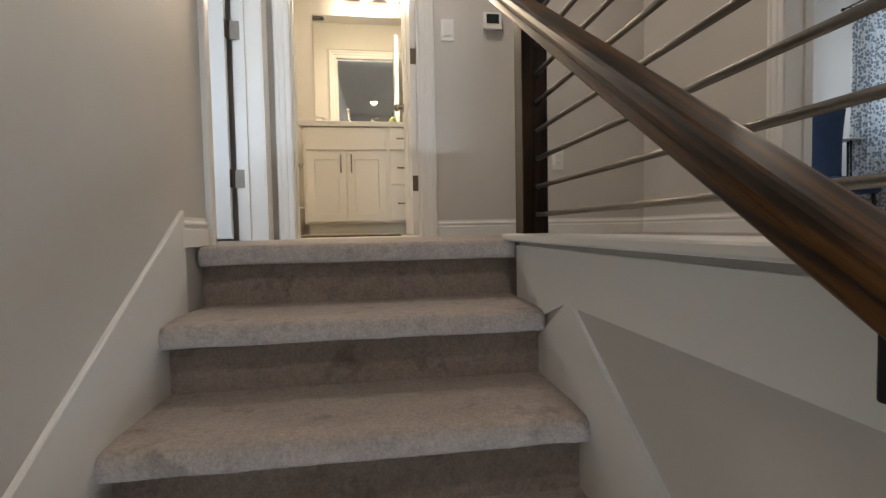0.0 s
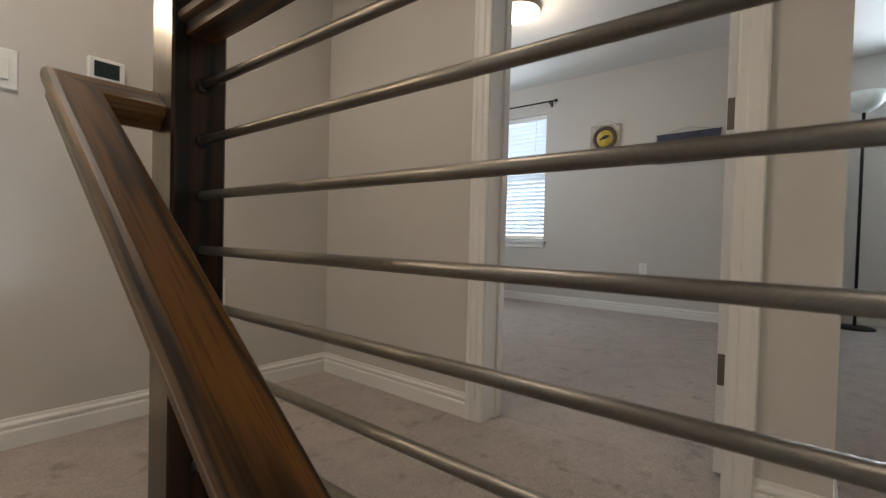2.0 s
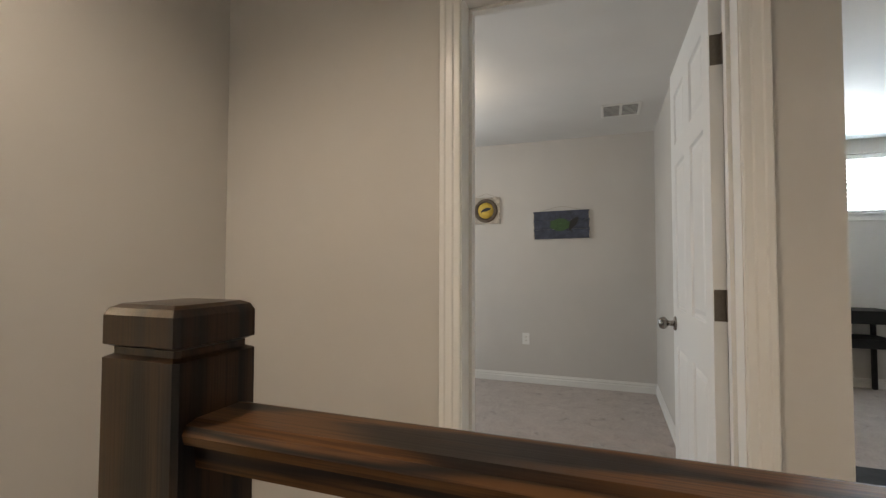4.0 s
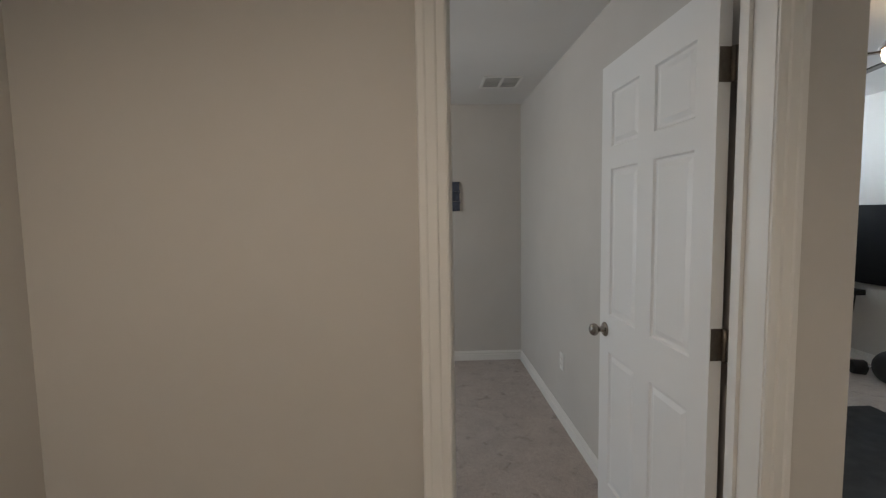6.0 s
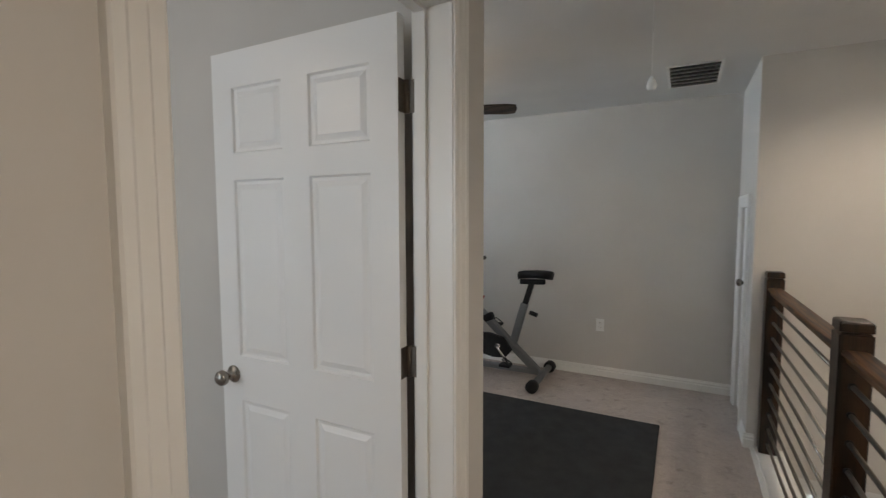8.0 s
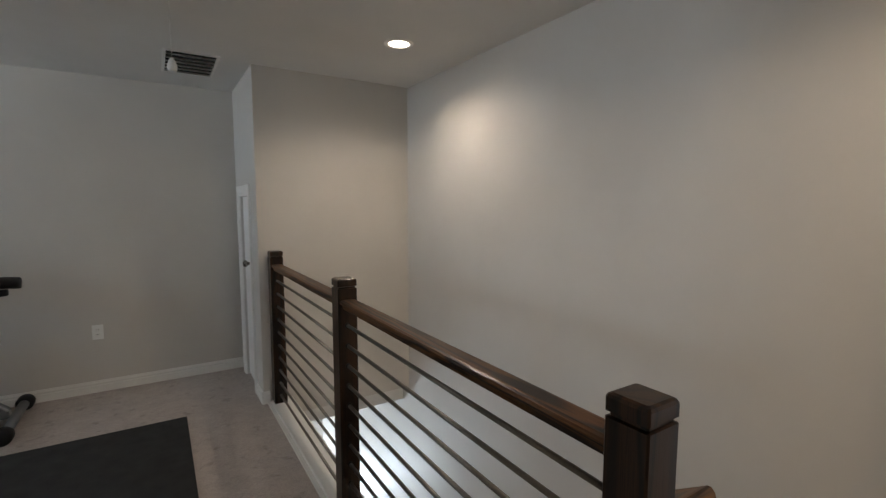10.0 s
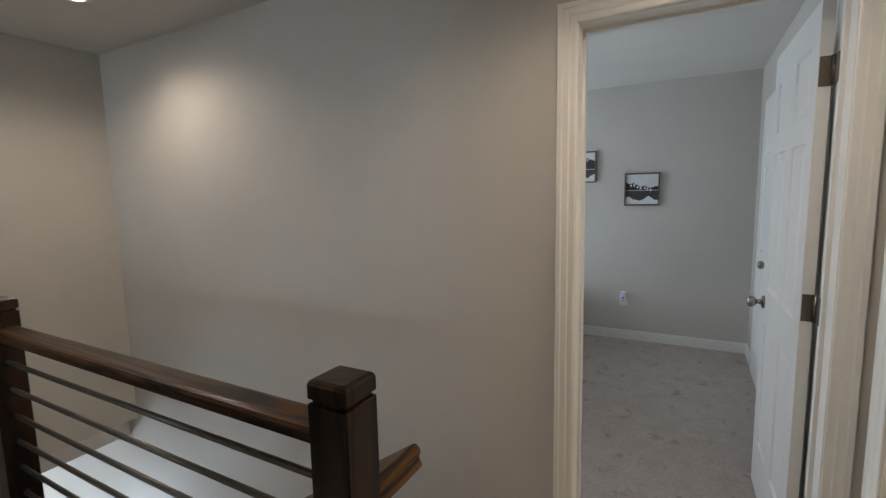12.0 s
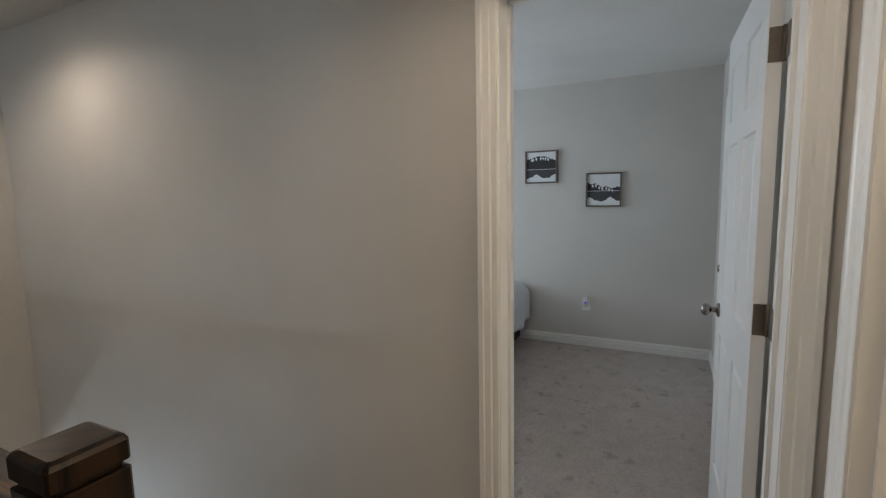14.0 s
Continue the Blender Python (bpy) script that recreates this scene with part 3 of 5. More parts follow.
def step_bm(n):
    """One carpeted step: tread with a rolled nosing and the riser below it."""
    bm = bmesh.new()
    y0, z0 = 0.014 - RUN * n, -RISE * n
    prof = [(y0 + 0.030, z0 - 0.20), (y0 + 0.030, z0 - 0.066)]
    for k in range(9):
        a = -math.pi / 2 - math.pi * k / 8
        prof.append((y0 + 0.004 + 0.036 * math.copysign(abs(math.cos(a)) ** 0.7, math.cos(a)) * (1.0 if k else 0.6), z0 - 0.032 + 0.032 * math.copysign(abs(math.sin(a)) ** 0.7, math.sin(a))))
    prof.append((y0 + 0.06, z0 + 0.001))
    ye = y0 + RUN + 0.036 if n else 0.05
    prof.append((ye, z0 + 0.0))
    prof.append((ye, z0 - 0.20))
    nx = 40
    rings = []
    for i in range(nx + 1):
        x = XL + 0.012 + (-0.066 - XL - 0.012) * i / nx
        ring = []
        for k, (y, z) in enumerate(prof):
            j = 0.0035 * noise.noise((x * 9, y * 9, z * 9 + n)) if 1 < k < 12 else 0
            e = 0.006 * max(0, 1 - min(x - XL - 0.012, -0.066 - x) / 0.02) if 1 < k < 11 else 0
            ring.append(bm.verts.new((x, y + j + e, z + j * 0.6 - e * 0.5)))
        rings.append(ring)
    for a, b in zip(rings, rings[1:]):
        for k in range(len(prof)):
            f = bm.faces.new((a[k], a[(k + 1) % len(prof)], b[(k + 1) % len(prof)], b[k]))
            f.smooth = 1 < k < 11
    bm.faces.new(rings[0])
    bm.faces.new(rings[-1][::-1])
    return bm


stairs = thing("staircase", "straight flight of taupe carpeted stairs with rolled nosings", "stairs", kind="structure")
for n in range(15):
    part("step", step_bm(n), CARPET, stairs)


def sloped_board(bm, x0, x1, pts):
    """A board against a side wall, its outline given along y and z."""
    a = [bm.verts.new((x0, y, z)) for y, z in pts]
    b = [bm.verts.new((x1, y, z)) for y, z in pts]
    bm.faces.new(a)
    bm.faces.new(b[::-1])
    for i in range(len(a)):
        j = (i + 1) % len(a)
        bm.faces.new((a[i], b[i], b[j], a[j]))
    return bm


K = RISE / RUN
yb, yk = -4.2, -3.115
bm = sloped_board(bmesh.new(), XL, XL + 0.014, [(-0.105, 0.0), (-0.105, 0.112), (yb, 0.112 + K * (yb + 0.105)), (yb, 0.112 + K * (yb + 0.105) - 0.5), (-0.105, -0.30)])
sk = solid("trim_skirt", bm, TRIM, "white painted skirt board rising beside the stairs", "skirt board", "structure")
sk.modifiers.new("soft", "BEVEL").width = 0.003
bm = sloped_board(bmesh.new(), -0.067, -0.055, [(-0.03, -0.3), (-0.03, -0.02), (-3.115, -0.02), (-3.115, -0.158), (-0.44, -0.158)])
solid("trim_fascia", bm, TRIM, "white painted fascia board below the knee wall's cap", "fascia board", "structure")
bm = sloped_board(bmesh.new(), -0.0665, -0.055, [(-0.12, -0.36), (-0.44, -0.158), (-0.48, -0.158), (yk, -0.158 + K * (yk + 0.48)), (yk, -0.158 + K * (yk + 0.48) - 0.45), (-0.30, -0.60)])
solid("trim_skirt_knee", bm, TRIM, "white painted skirt board below the knee wall", "skirt board", "structure")
cap = box_bm(-0.102, 0.056, -2.995, 0.032, -0.004, 0.020, r=0.006)
solid("trim_cap", cap, TRIM, "white painted cap on the knee wall", "wall cap", "structure")
bm = box_bm(0.0565, 0.084, -2.995, 0.0, 0.0, 0.010, r=0.003)
solid("trim_shoe", bm, TRIM, "white painted shoe strip along the knee wall", "trim", "structure")


# ---- guard rail ----
def newel_bm(h0, h1, w=0.045):
    bm = bmesh.new()
    rings = []
    g = h1 - 0.040
    prof = [(w, h0), (w, g - 0.006), (w - 0.006, g - 0.003), (w - 0.006, g + 0.003), (w, g + 0.006), (w, h1 - 0.009), (w - 0.003, h1 - 0.003), (w - 0.009, h1)]
    for r, z in prof:
        c = min(0.004, r * 0.5)
        pts = [(r, -r + c), (r, r - c), (r - c, r), (-r + c, r), (-r, r - c), (-r, -r + c), (-r + c, -r), (r - c, -r)]
        rings.append([bm.verts.new((x, y, z)) for x, y in pts])
    for a, b in zip(rings, rings[1:]):
        for k in range(8):
            bm.faces.new((a[k], a[(k + 1) % 8], b[(k + 1) % 8], b[k]))
    bm.faces.new(rings[0][::-1])
    bm.faces.new(rings[-1])
    return bm


NEWELS = (0.0, -1.515, -2.945)
guard = thing("guard_rail", "dark-stained oak guard rail with horizontal metal rods", "railing", kind="structure")
for y in NEWELS:
    nb = newel_bm(0.0195, 1.147)
    bmesh.ops.translate(nb, verts=nb.verts, vec=(0, y, 0))
    part("newel_post", nb, OAK_Z, guard, "square dark oak newel post with a grooved cap")
RAIL = [(-0.024, 1.012), (0.024, 1.012), (0.026, 1.030), (0.036, 1.035), (0.038, 1.043), (0.034, 1.050), (0.024, 1.053), (-0.024, 1.053), (-0.034, 1.050), (-0.038, 1.043), (-0.036, 1.035), (-0.026, 1.030)]
for y0, y1 in ((NEWELS[0] - 0.045, NEWELS[1] + 0.045), (NEWELS[1] - 0.045, NEWELS[2] + 0.045)):
    bm = extrude_profile(bmesh.new(), RAIL, [lambda u, v, y=y: Vector((u, y, v)) for y in (y0, y1)])
    part("top_rail", bm, OAK_Y, guard, "dark oak top rail")
    for k in range(10):
        z = 0.934 - 0.0945 * k
        part("rod", cyl(bmesh.new(), (0.004, y0 + 0.012, z), (0.004, y1 - 0.012, z), 0.0078, n=16), STEEL, guard, "brushed metal rod")
        for ye, d in ((y0, -1), (y1, 1)):
            part("rod_socket", lathe(bmesh.new(), [(0.0, 0.0), (0.0125, 0.0), (0.012, 0.006), (0.0085, 0.008)], pose(0.004, ye, z, 90 if d < 0 else -90, 0, 0), 14), BLACK, guard, "dark rod socket")

# ---- sloping handrail ----
hand = thing("stair_handrail", "dark-stained oak stair handrail returning to the newel post", "handrail", kind="structure")
HX, HC, HS = -0.163, 0.907, 0.000      # middle of the rail, height of its top's plane at y = 0, middle of the return up the slope
HR = [(-0.022, -0.051), (0.022, -0.051), (0.026, -0.047), (0.026, -0.040), (0.027, -0.031), (0.032, -0.025), (0.034, -0.017), (0.033, -0.006), (0.029, -0.001), (0.022, 0.0), (-0.022, 0.0), (-0.029, -0.001), (-0.033, -0.006), (-0.034, -0.017), (-0.032, -0.025), (-0.027, -0.031), (-0.026, -0.040), (-0.026, -0.047)]
SLOPE = math.atan(K)


def on_slope(x, s, v):
    """A place by its distance s up the slope and v out of the rail's inclined top."""
    return Vector((x, s * math.cos(SLOPE) - v * math.sin(SLOPE), HC + s * math.sin(SLOPE) + v * math.cos(SLOPE)))


bm = extrude_profile(bmesh.new(), HR, [lambda u, v: on_slope(HX + u, -3.7, v), lambda u, v: on_slope(HX + u, HS - u, v)])
part("sloping_rail", bm, OAK_S, hand)
bm = extrude_profile(bmesh.new(), HR, [lambda u, v: on_slope(HX + u + 0.0006, HS - u, v), lambda u, v: on_slope(-0.0455, HS - u, v)])
part("return_block", bm, OAK_X, hand)
for y in (-1.272, -2.6):
    zt = HC + K * y - 0.064
    bm = bmesh.new()
    bx(bm, HX - 0.012, HX + 0.012, y - 0.011, y + 0.011, zt - 0.050, zt + 0.012, r=0.003)
    tube(bm, [(HX, y, zt - 0.03), (HX + 0.04, y, zt - 0.045), (-0.068, y, zt - 0.06)], 0.007)
    part("bracket", bm, BLACK, hand, "dark metal rail bracket")


# ---- fixtures ----
def recessed_light(x, y):
    ob = thing("recessed_light", "round white recessed ceiling light, switched on", "ceiling light", pose(x, y, H), group="recessed ceiling lights")
    part("trim_ring", lathe(bmesh.new(), [(0.060, 0.0), (0.060, -0.004), (0.074, -0.007), (0.088, -0.003), (0.089, 0.0)], n=40), TRIM, ob, "white trim ring")
    part("lens", lathe(bmesh.new(), [(0.0, -0.0025), (0.06, -0.0025)], n=40), LENS, ob, "glowing lens")
    return ob


recessed_light(-0.583, -2.095)
recessed_light(-0.3, 0.45)


def vent(x0, x1, y0, y1, z, along="x", n=9, label="white louvred ceiling vent"):
    ob = thing("ceiling_vent", label, "vent", pose((x0 + x1) / 2, (y0 + y1) / 2, z))
    w, d = (x1 - x0) / 2, (y1 - y0) / 2
    bm = bmesh.new()
    for b in ((-w, w, -d, -d + 0.02), (-w, w, d - 0.02, d), (-w, -w + 0.02, -d + 0.02, d - 0.02), (w - 0.02, w, -d + 0.02, d - 0.02)):
        bx(bm, b[0], b[1], b[2], b[3], -0.008, 0, r=0.002)
    part("frame", bm, TRIM, ob, "white frame")
    # dark sheet just under the ceiling, coloured as the shade behind the louvres
    part("backing", box_bm(-w + 0.02, w - 0.02, -d + 0.02, d - 0.02, -0.0015, -0.0005), VENTSHADE, ob, "dark sheet for the shade behind the louvres")
    for i in range(n):
        bm = bmesh.new()
        if along == "x":
            c = -d + 0.02 + (2 * d - 0.04) * (i + 0.5) / n
            bx(bm, -w + 0.02, w - 0.02, -0.022, 0.022, -0.001, 0.001)
            bm.transform(pose(0, c, -0.012, -25))
        else:
            c = -w + 0.02 + (2 * w - 0.04) * (i + 0.5) / n
            bx(bm, -0.0022, 0.0022, -d + 0.02, d - 0.02, -0.0008, 0.0008)
            bm.transform(pose(c, 0, -0.006, 0, 35))
        part("slat", bm, TRIM, ob)
    if along == "y":
        part("divider", box_bm(-w + 0.02, w - 0.02, -0.010, 0.010, -0.009, -0.0025), TRIM, ob)
    return ob


vent(0.30, 0.63, -3.5, -2.94, H, "x", 6, "white return-air ceiling vent with wide louvres")
vent(3.45, 3.76, -0.63, -0.33, H, "y", 9, "white supply ceiling vent with two banks of louvres")
vent(-1.32, -1.08, 1.2, 1.36, H, "x", 5, "small white bathroom ceiling vent")
cord = thing("pull_cord", "white pull cord with a small knob hanging from the ceiling", "pull cord", pose(0.632, -1.61, H))
part("cord", cyl(bmesh.new(), (0, 0, -0.42), (0, 0, 0.0), 0.0011, n=6), WHITEP, cord)
part("knob", lathe(bmesh.new(), [(0.0, -0.462), (0.016, -0.46), (0.019, -0.445), (0.013, -0.425), (0.006, -0.412), (0.0, -0.41)], n=16), WHITEP, cord, "white knob")
part("eyelet", lathe(bmesh.new(), [(0.0, -0.006), (0.007, -0.005), (0.009, 0.0)], n=12), WHITEP, cord)


def plate(name, m, w, h, kind, label, category):
    """A wall plate on a wall of axes m, at its origin."""
    ob = thing(name, label, category, m)
    part("plate", box_bm(-w / 2, w / 2, 0, 0.006, -h / 2, h / 2, r=0.002), WHITEP, ob)
    if kind == "rocker":
        part("rocker", box_bm(-0.016, 0.016, 0.0062, 0.010, -0.033, 0.033, r=0.002), TRIM, ob, "white rocker switch")
    if kind == "outlet":
        for z in (-0.02, 0.02):
            part("socket", box_bm(-0.017, 0.017, 0.0062, 0.008, z - 0.014, z + 0.014, r=0.003), TRIM, ob)
            bm = bmesh.new()
            for x in (-0.006, 0.006):
                bx(bm, x - 0.001, x + 0.001, 0.0081, 0.0085, z - 0.002, z + 0.006)
            part("slots", bm, BLACK, ob)
    return ob


plate("light_switch", wall_m(-0.127, Y1, 180) @ pose(0, 0, 1.16), 0.075, 0.12, "rocker", "white rocker light switch on the landing wall", "switch")
plate("wall_outlet", wall_m(0.518, Y1, 180) @ pose(0, 0, 0.435), 0.072, 0.115, "outlet", "white wall outlet on the landing wall", "outlet")
plate("wall_outlet", wall_m(1.15, YF, 0) @ pose(0, 0, 0.48), 0.072, 0.115, "outlet", "white wall outlet on the loft wall", "outlet")
plate("wall_outlet", wall_m(BX, 0.42, 90) @ pose(0, 0, 0.44), 0.072, 0.115, "outlet", "white wall outlet on the bedroom wall", "outlet")
plate("wall_outlet", wall_m(3.0, BY, 0) @ pose(0, 0, 0.42), 0.072, 0.115, "outlet", "white wall outlet behind the bedroom door", "outlet")
plate("wall_outlet", wall_m(GX, 0.0, -90) @ pose(0, 0, 0.40), 0.072, 0.115, "outlet", "white wall outlet below the guest room pictures", "outlet")
pl = thing("plug_in_sensor", "white plug-in night light with a blue lamp", "night light", wall_m(GX, 0.0, -90) @ pose(0, 0.009, 0.43))
part("body", box_bm(-0.025, 0.025, 0, 0.04, -0.035, 0.055, r=0.010), WHITEP, pl)
part("lamp", lathe(bmesh.new(), [(0.0, 0.006), (0.008, 0.004), (0.011, 0.0)], pose(0, 0.0405, -0.005, -90), 16), BLUELED, pl, "dark lens with a blue glow")

th = thing("thermostat", "square white thermostat with a dark display", "thermostat", wall_m(0.131, Y1, 180) @ pose(0, 0, 1.213))
part("body", box_bm(-0.053, 0.053, 0, 0.026, -0.048, 0.048, r=0.005), WHITEP, th)
part("display", box_bm(-0.036, 0.036, 0.0262, 0.0272, -0.016, 0.036), SCREEN, th, "dark grey display")

st = thing("strike_plate", "nickel strike plate let into the bathroom door jamb", "strike plate", pose(DB0, Y1 + 0.103, 0.92))
bm = bmesh.new()
for b in ((-0.016, -0.008), (0.010, 0.020)):
    bx(bm, 0, 0.002, b[0], b[1], -0.029, 0.029)
for b in ((-0.029, -0.014), (0.014, 0.029)):
    bx(bm, 0, 0.002, -0.008, 0.010, b[0], b[1])
part("plate", bm, NICKEL, st)
part("latch_hole", box_bm(0.0001, 0.0006, -0.008, 0.010, -0.014, 0.014), BLACK, st)

# low closet door beside the loft
cd = thing("door_4", "low white closet door, closed", "door", kind="structure")
part("slab", box_bm(0.055, 0.088, -3.708, -3.312, 0.01, 1.543, r=0.002), DOORP, cd)
part("knob", lathe(bmesh.new(), KNOB, pose(0.088, -3.37, 1.015, 0, 90), 20), NICKEL, cd, "satin nickel knob")
casing("door_casing", wall_m(0.105, 0, -90), 3.312, 3.708, 1.545)
# closet door in the guest room
gd = thing("door_5", "white six-panel closet door, closed", "door", pose(-3.62, GY - 0.004, 0), kind="structure")
part("slab", door_slab(0.71, 0.012, 2.03, 0.02), DOORP, gd)
part("knob", lathe(bmesh.new(), KNOB, pose(0.655, -0.02, 0.965, 90), 20), NICKEL, gd, "satin nickel knob")
casing("door_casing", wall_m(0, GY, 180), 2.905, 3.625, 2.035)


# ---- windows ----
def blind(parent, x, y0, y1, z0, z1, tilt=50, pitch=0.047):
    """Horizontal blind in a window whose wall faces -x."""
    part("headrail", box_bm(x - 0.025, x + 0.025, y0 + 0.004, y1 - 0.004, z1 - 0.05, z1 - 0.003, r=0.003), WHITEP, parent, "white head rail")
    n = int((z1 - z0 - 0.09) / pitch)
    base = bmesh.new()
    bx(base, -0.025, 0.025, y0 + 0.006, y1 - 0.006, -0.0014, 0.0014)
    base.transform(pose(0, 0, 0, 0, tilt))
    first = part("slat", base, BLIND, parent, "white vinyl slat")
    first.matrix_basis = pose(x, 0, z1 - 0.07)
    for i in range(1, n):
        o = new("slat", first.data)
        o.parent = parent
        o.matrix_basis = pose(x, 0, z1 - 0.07 - pitch * i)
    part("bottom_rail", box_bm(x - 0.024, x + 0.024, y0 + 0.006, y1 - 0.006, z0 + 0.008, z0 + 0.03, r=0.004), WHITEP, parent, "white bottom rail")
    for y in (y0 + 0.14, y1 - 0.14):
        part("ladder_cord", cyl(bmesh.new(), (x - 0.024, y, z0 + 0.02), (x - 0.024, y, z1 - 0.05), 0.0012, n=6), WHITEP, parent)


def window_east(name, x, y0, y1, z0, z1, label, thick):
    w = thing(name, label, "window", kind="structure")
    bm = bmesh.new()
    xo = x + thick - 0.05
    for b in ((y0, y0 + 0.035, z0, z1), (y1 - 0.035, y1, z0, z1), (y0 + 0.035, y1 - 0.035, z0, z0 + 0.035), (y0 + 0.035, y1 - 0.035, z1 - 0.035, z1),
              (y0 + 0.035, y1 - 0.035, (z0 + z1) / 2 - 0.02, (z0 + z1) / 2 + 0.02)):
        bx(bm, xo, xo + 0.045, b[0], b[1], b[2], b[3])
    part("window_frame", bm, WHITEP, w, "white vinyl sash frame")
    for a, b in ((z0 + 0.035, (z0 + z1) / 2 - 0.02), ((z0 + z1) / 2 + 0.02, z1 - 0.035)):
        g = part("pane", box_bm(xo + 0.02, xo + 0.024, y0 + 0.035, y1 - 0.035, a, b), GLASS, w)
        g.visible_shadow = False
    part("window_sill", box_bm(x - 0.03, x + thick - 0.051, y0 - 0.03, y1 + 0.03, z0 - 0.022, z0, r=0.004), TRIM, w, "white sill")
    part("apron", box_bm(x - 0.012, x - 0.0005, y0 - 0.01, y1 + 0.01, z0 - 0.075, z0 - 0.0225, r=0.002), TRIM, w)
    return w


w1 = window_east("window_1", BX, BW0, BW1, BWZ0, BWZ1, "white sash window with a lowered horizontal blind", 0.14)
blind(w1, BX + 0.045, BW0, BW1, BWZ0, BWZ1)
w2 = window_east("window_2", XE, LW0, LW1, LWZ0, LWZ1, "white sash window with a lowered horizontal blind in the loft", 0.12)
blind(w2, XE + 0.035, LW0, LW1, LWZ0, LWZ1, 24)
w3 = thing("window_3", "small round white window with slatted shade", "window", pose(RWX, YF, RWZ), kind="structure")
part("window_frame", lathe(bmesh.new(), [(0.150, -0.05), (0.150, 0.004), (0.158, 0.012), (0.172, 0.012), (0.178, 0.004), (0.178, 0.0)], pose(0, 0, 0, -90), 40), TRIM, w3, "round white moulding")
part("pane", lathe(bmesh.new(), [(0.0, -0.09), (0.154, -0.09)], pose(0, 0, 0, -90), 40), GLASS, w3).visible_shadow = False
for i in range(9):
    z = -0.128 + 0.032 * i
    hw = math.sqrt(max(0.0, 0.149 ** 2 - z * z)) - 0.004
    bm = box_bm(-hw, hw, -0.014, 0.014, -0.001, 0.001)
    bm.transform(pose(0, -0.04, z, 35))
    part("slat", bm, BLIND, w3)

cur = thing("curtain", "white curtain with a grey blossom print hanging open", "curtain", pose(BX - 0.075, 2.32, 0))
bm = bmesh.new()
ny, nz = 60, 12
grid = []
for j in range(nz + 1):
    z = 0.06 + (2.19 - 0.06) * j / nz
    row = []
    for i in range(ny + 1):
        u = i / ny
        flare = 1.0 + 0.12 * (1 - j / nz)
        row.append(bm.verts.new((0.026 * math.sin(u * 44 + 0.3 * math.sin(j)) + 0.006 * math.sin(u * 17 + j * 0.5), (u - 0.5) * 0.40 * flare, z)))
    grid.append(row)
for a, b in zip(grid, grid[1:]):
    for i in range(ny):
        bm.faces.new((a[i], a[i + 1], b[i + 1], b[i])).smooth = True
part("cloth", bm, CURTAIN, cur)
rod = thing("curtain_rod", "thin black curtain rod with ball ends", "curtain rod")
part("rod", cyl(bmesh.new(), (BX - 0.075, 1.37, 2.225), (BX - 0.075, 2.62, 2.225), 0.008, n=12), BLACK, rod)
for y in (1.36, 2.63):
    part("finial", lathe(bmesh.new(), [(0, -0.02), (0.012, -0.016), (0.018, 0.0), (0.012, 0.016), (0, 0.02)], pose(BX - 0.075, y, 2.225, 90), 16), BLACK, rod)
for y in (1.44, 2.56):
    bm = bmesh.new()
    tube(bm, [(BX - 0.075, y, 2.215), (BX - 0.04, y, 2.205), (BX - 0.004, y, 2.21)], 0.006, 8)
    bx(bm, BX - 0.006, BX - 0.0005, y - 0.012, y + 0.012, 2.18, 2.24)
    part("bracket", bm, BLACK, rod)

# ---- bedroom ----
dm = thing("ceiling_lamp", "round flush ceiling lamp with a glowing dome", "ceiling light", pose(2.69, 0.92, H))
part("base", lathe(bmesh.new(), [(0.0, -0.001), (0.16, -0.001), (0.165, -0.012), (0.155, -0.028), (0.148, -0.03)], n=36), FANMETAL, dm, "brushed metal rim")
part("dome", lathe(bmesh.new(), [(0.15, -0.03), (0.135, -0.06), (0.10, -0.085), (0.05, -0.10), (0.0, -0.104)], n=36), DOME, dm, "glowing frosted dome")

WEATHERED = plain("weathered_white_board", (0.42, 0.37, 0.31), 0.85, 0, 30, 0.3, 0.35)
RUSTB = plain("rusty_brown_ring", (0.10, 0.07, 0.045), 0.7, 0, 60, 0.2, 0.3)
YELLOW = plain("faded_yellow_paint", (0.62, 0.42, 0.07), 0.6, 0, 40, 0.1, 0.15)
BLUEB = plain("blue_board_paint", (0.052, 0.060, 0.088), 0.75, 0, 26, 0.25, 0.35)
GREENP = plain("green_sign_paint", (0.045, 0.10, 0.035), 0.7, 0, 40, 0.1, 0.25)
STRING = plain("jute_string", (0.30, 0.24, 0.17), 0.9)
FISHC = plain("black_fish_paint", (0.015, 0.015, 0.015), 0.6)
FISH = [(-1.0, 0.30), (-0.72, 0.12), (-0.35, 0.26), (0.1, 0.34), (0.5, 0.26), (0.85, 0.06), (1.0, -0.04), (0.8, -0.14), (0.4, -0.2), (0.0, -0.18), (-0.4, -0.08), (-0.7, -0.02), (-0.95, -0.34), (-0.84, 0.0)]
fs = thing("fish_sign", "square weathered board sign with a yellow disc and a black fish", "sign", wall_m(BX, 0.833, 90) @ pose(0, 0.0, 1.757))
bm = bmesh.new()
for k in range(3):
    bx(bm, -0.15, 0.15, 0.002, 0.018, -0.139 + 0.0935 * k, -0.139 + 0.0935 * k + 0.0915, r=0.002)
part("board", bm, WEATHERED, fs, "weathered white boards")
part("ring", lathe(bmesh.new(), [(0.085, 0.0), (0.085, 0.008), (0.122, 0.008), (0.126, 0.0)], pose(0, 0.018, 0, -90), 40), RUSTB, fs, "brown ring")
part("disc", lathe(bmesh.new(), [(0.0, 0.005), (0.086, 0.005), (0.086, 0.0)], pose(0, 0.018, 0, -90), 40), YELLOW, fs, "yellow disc")
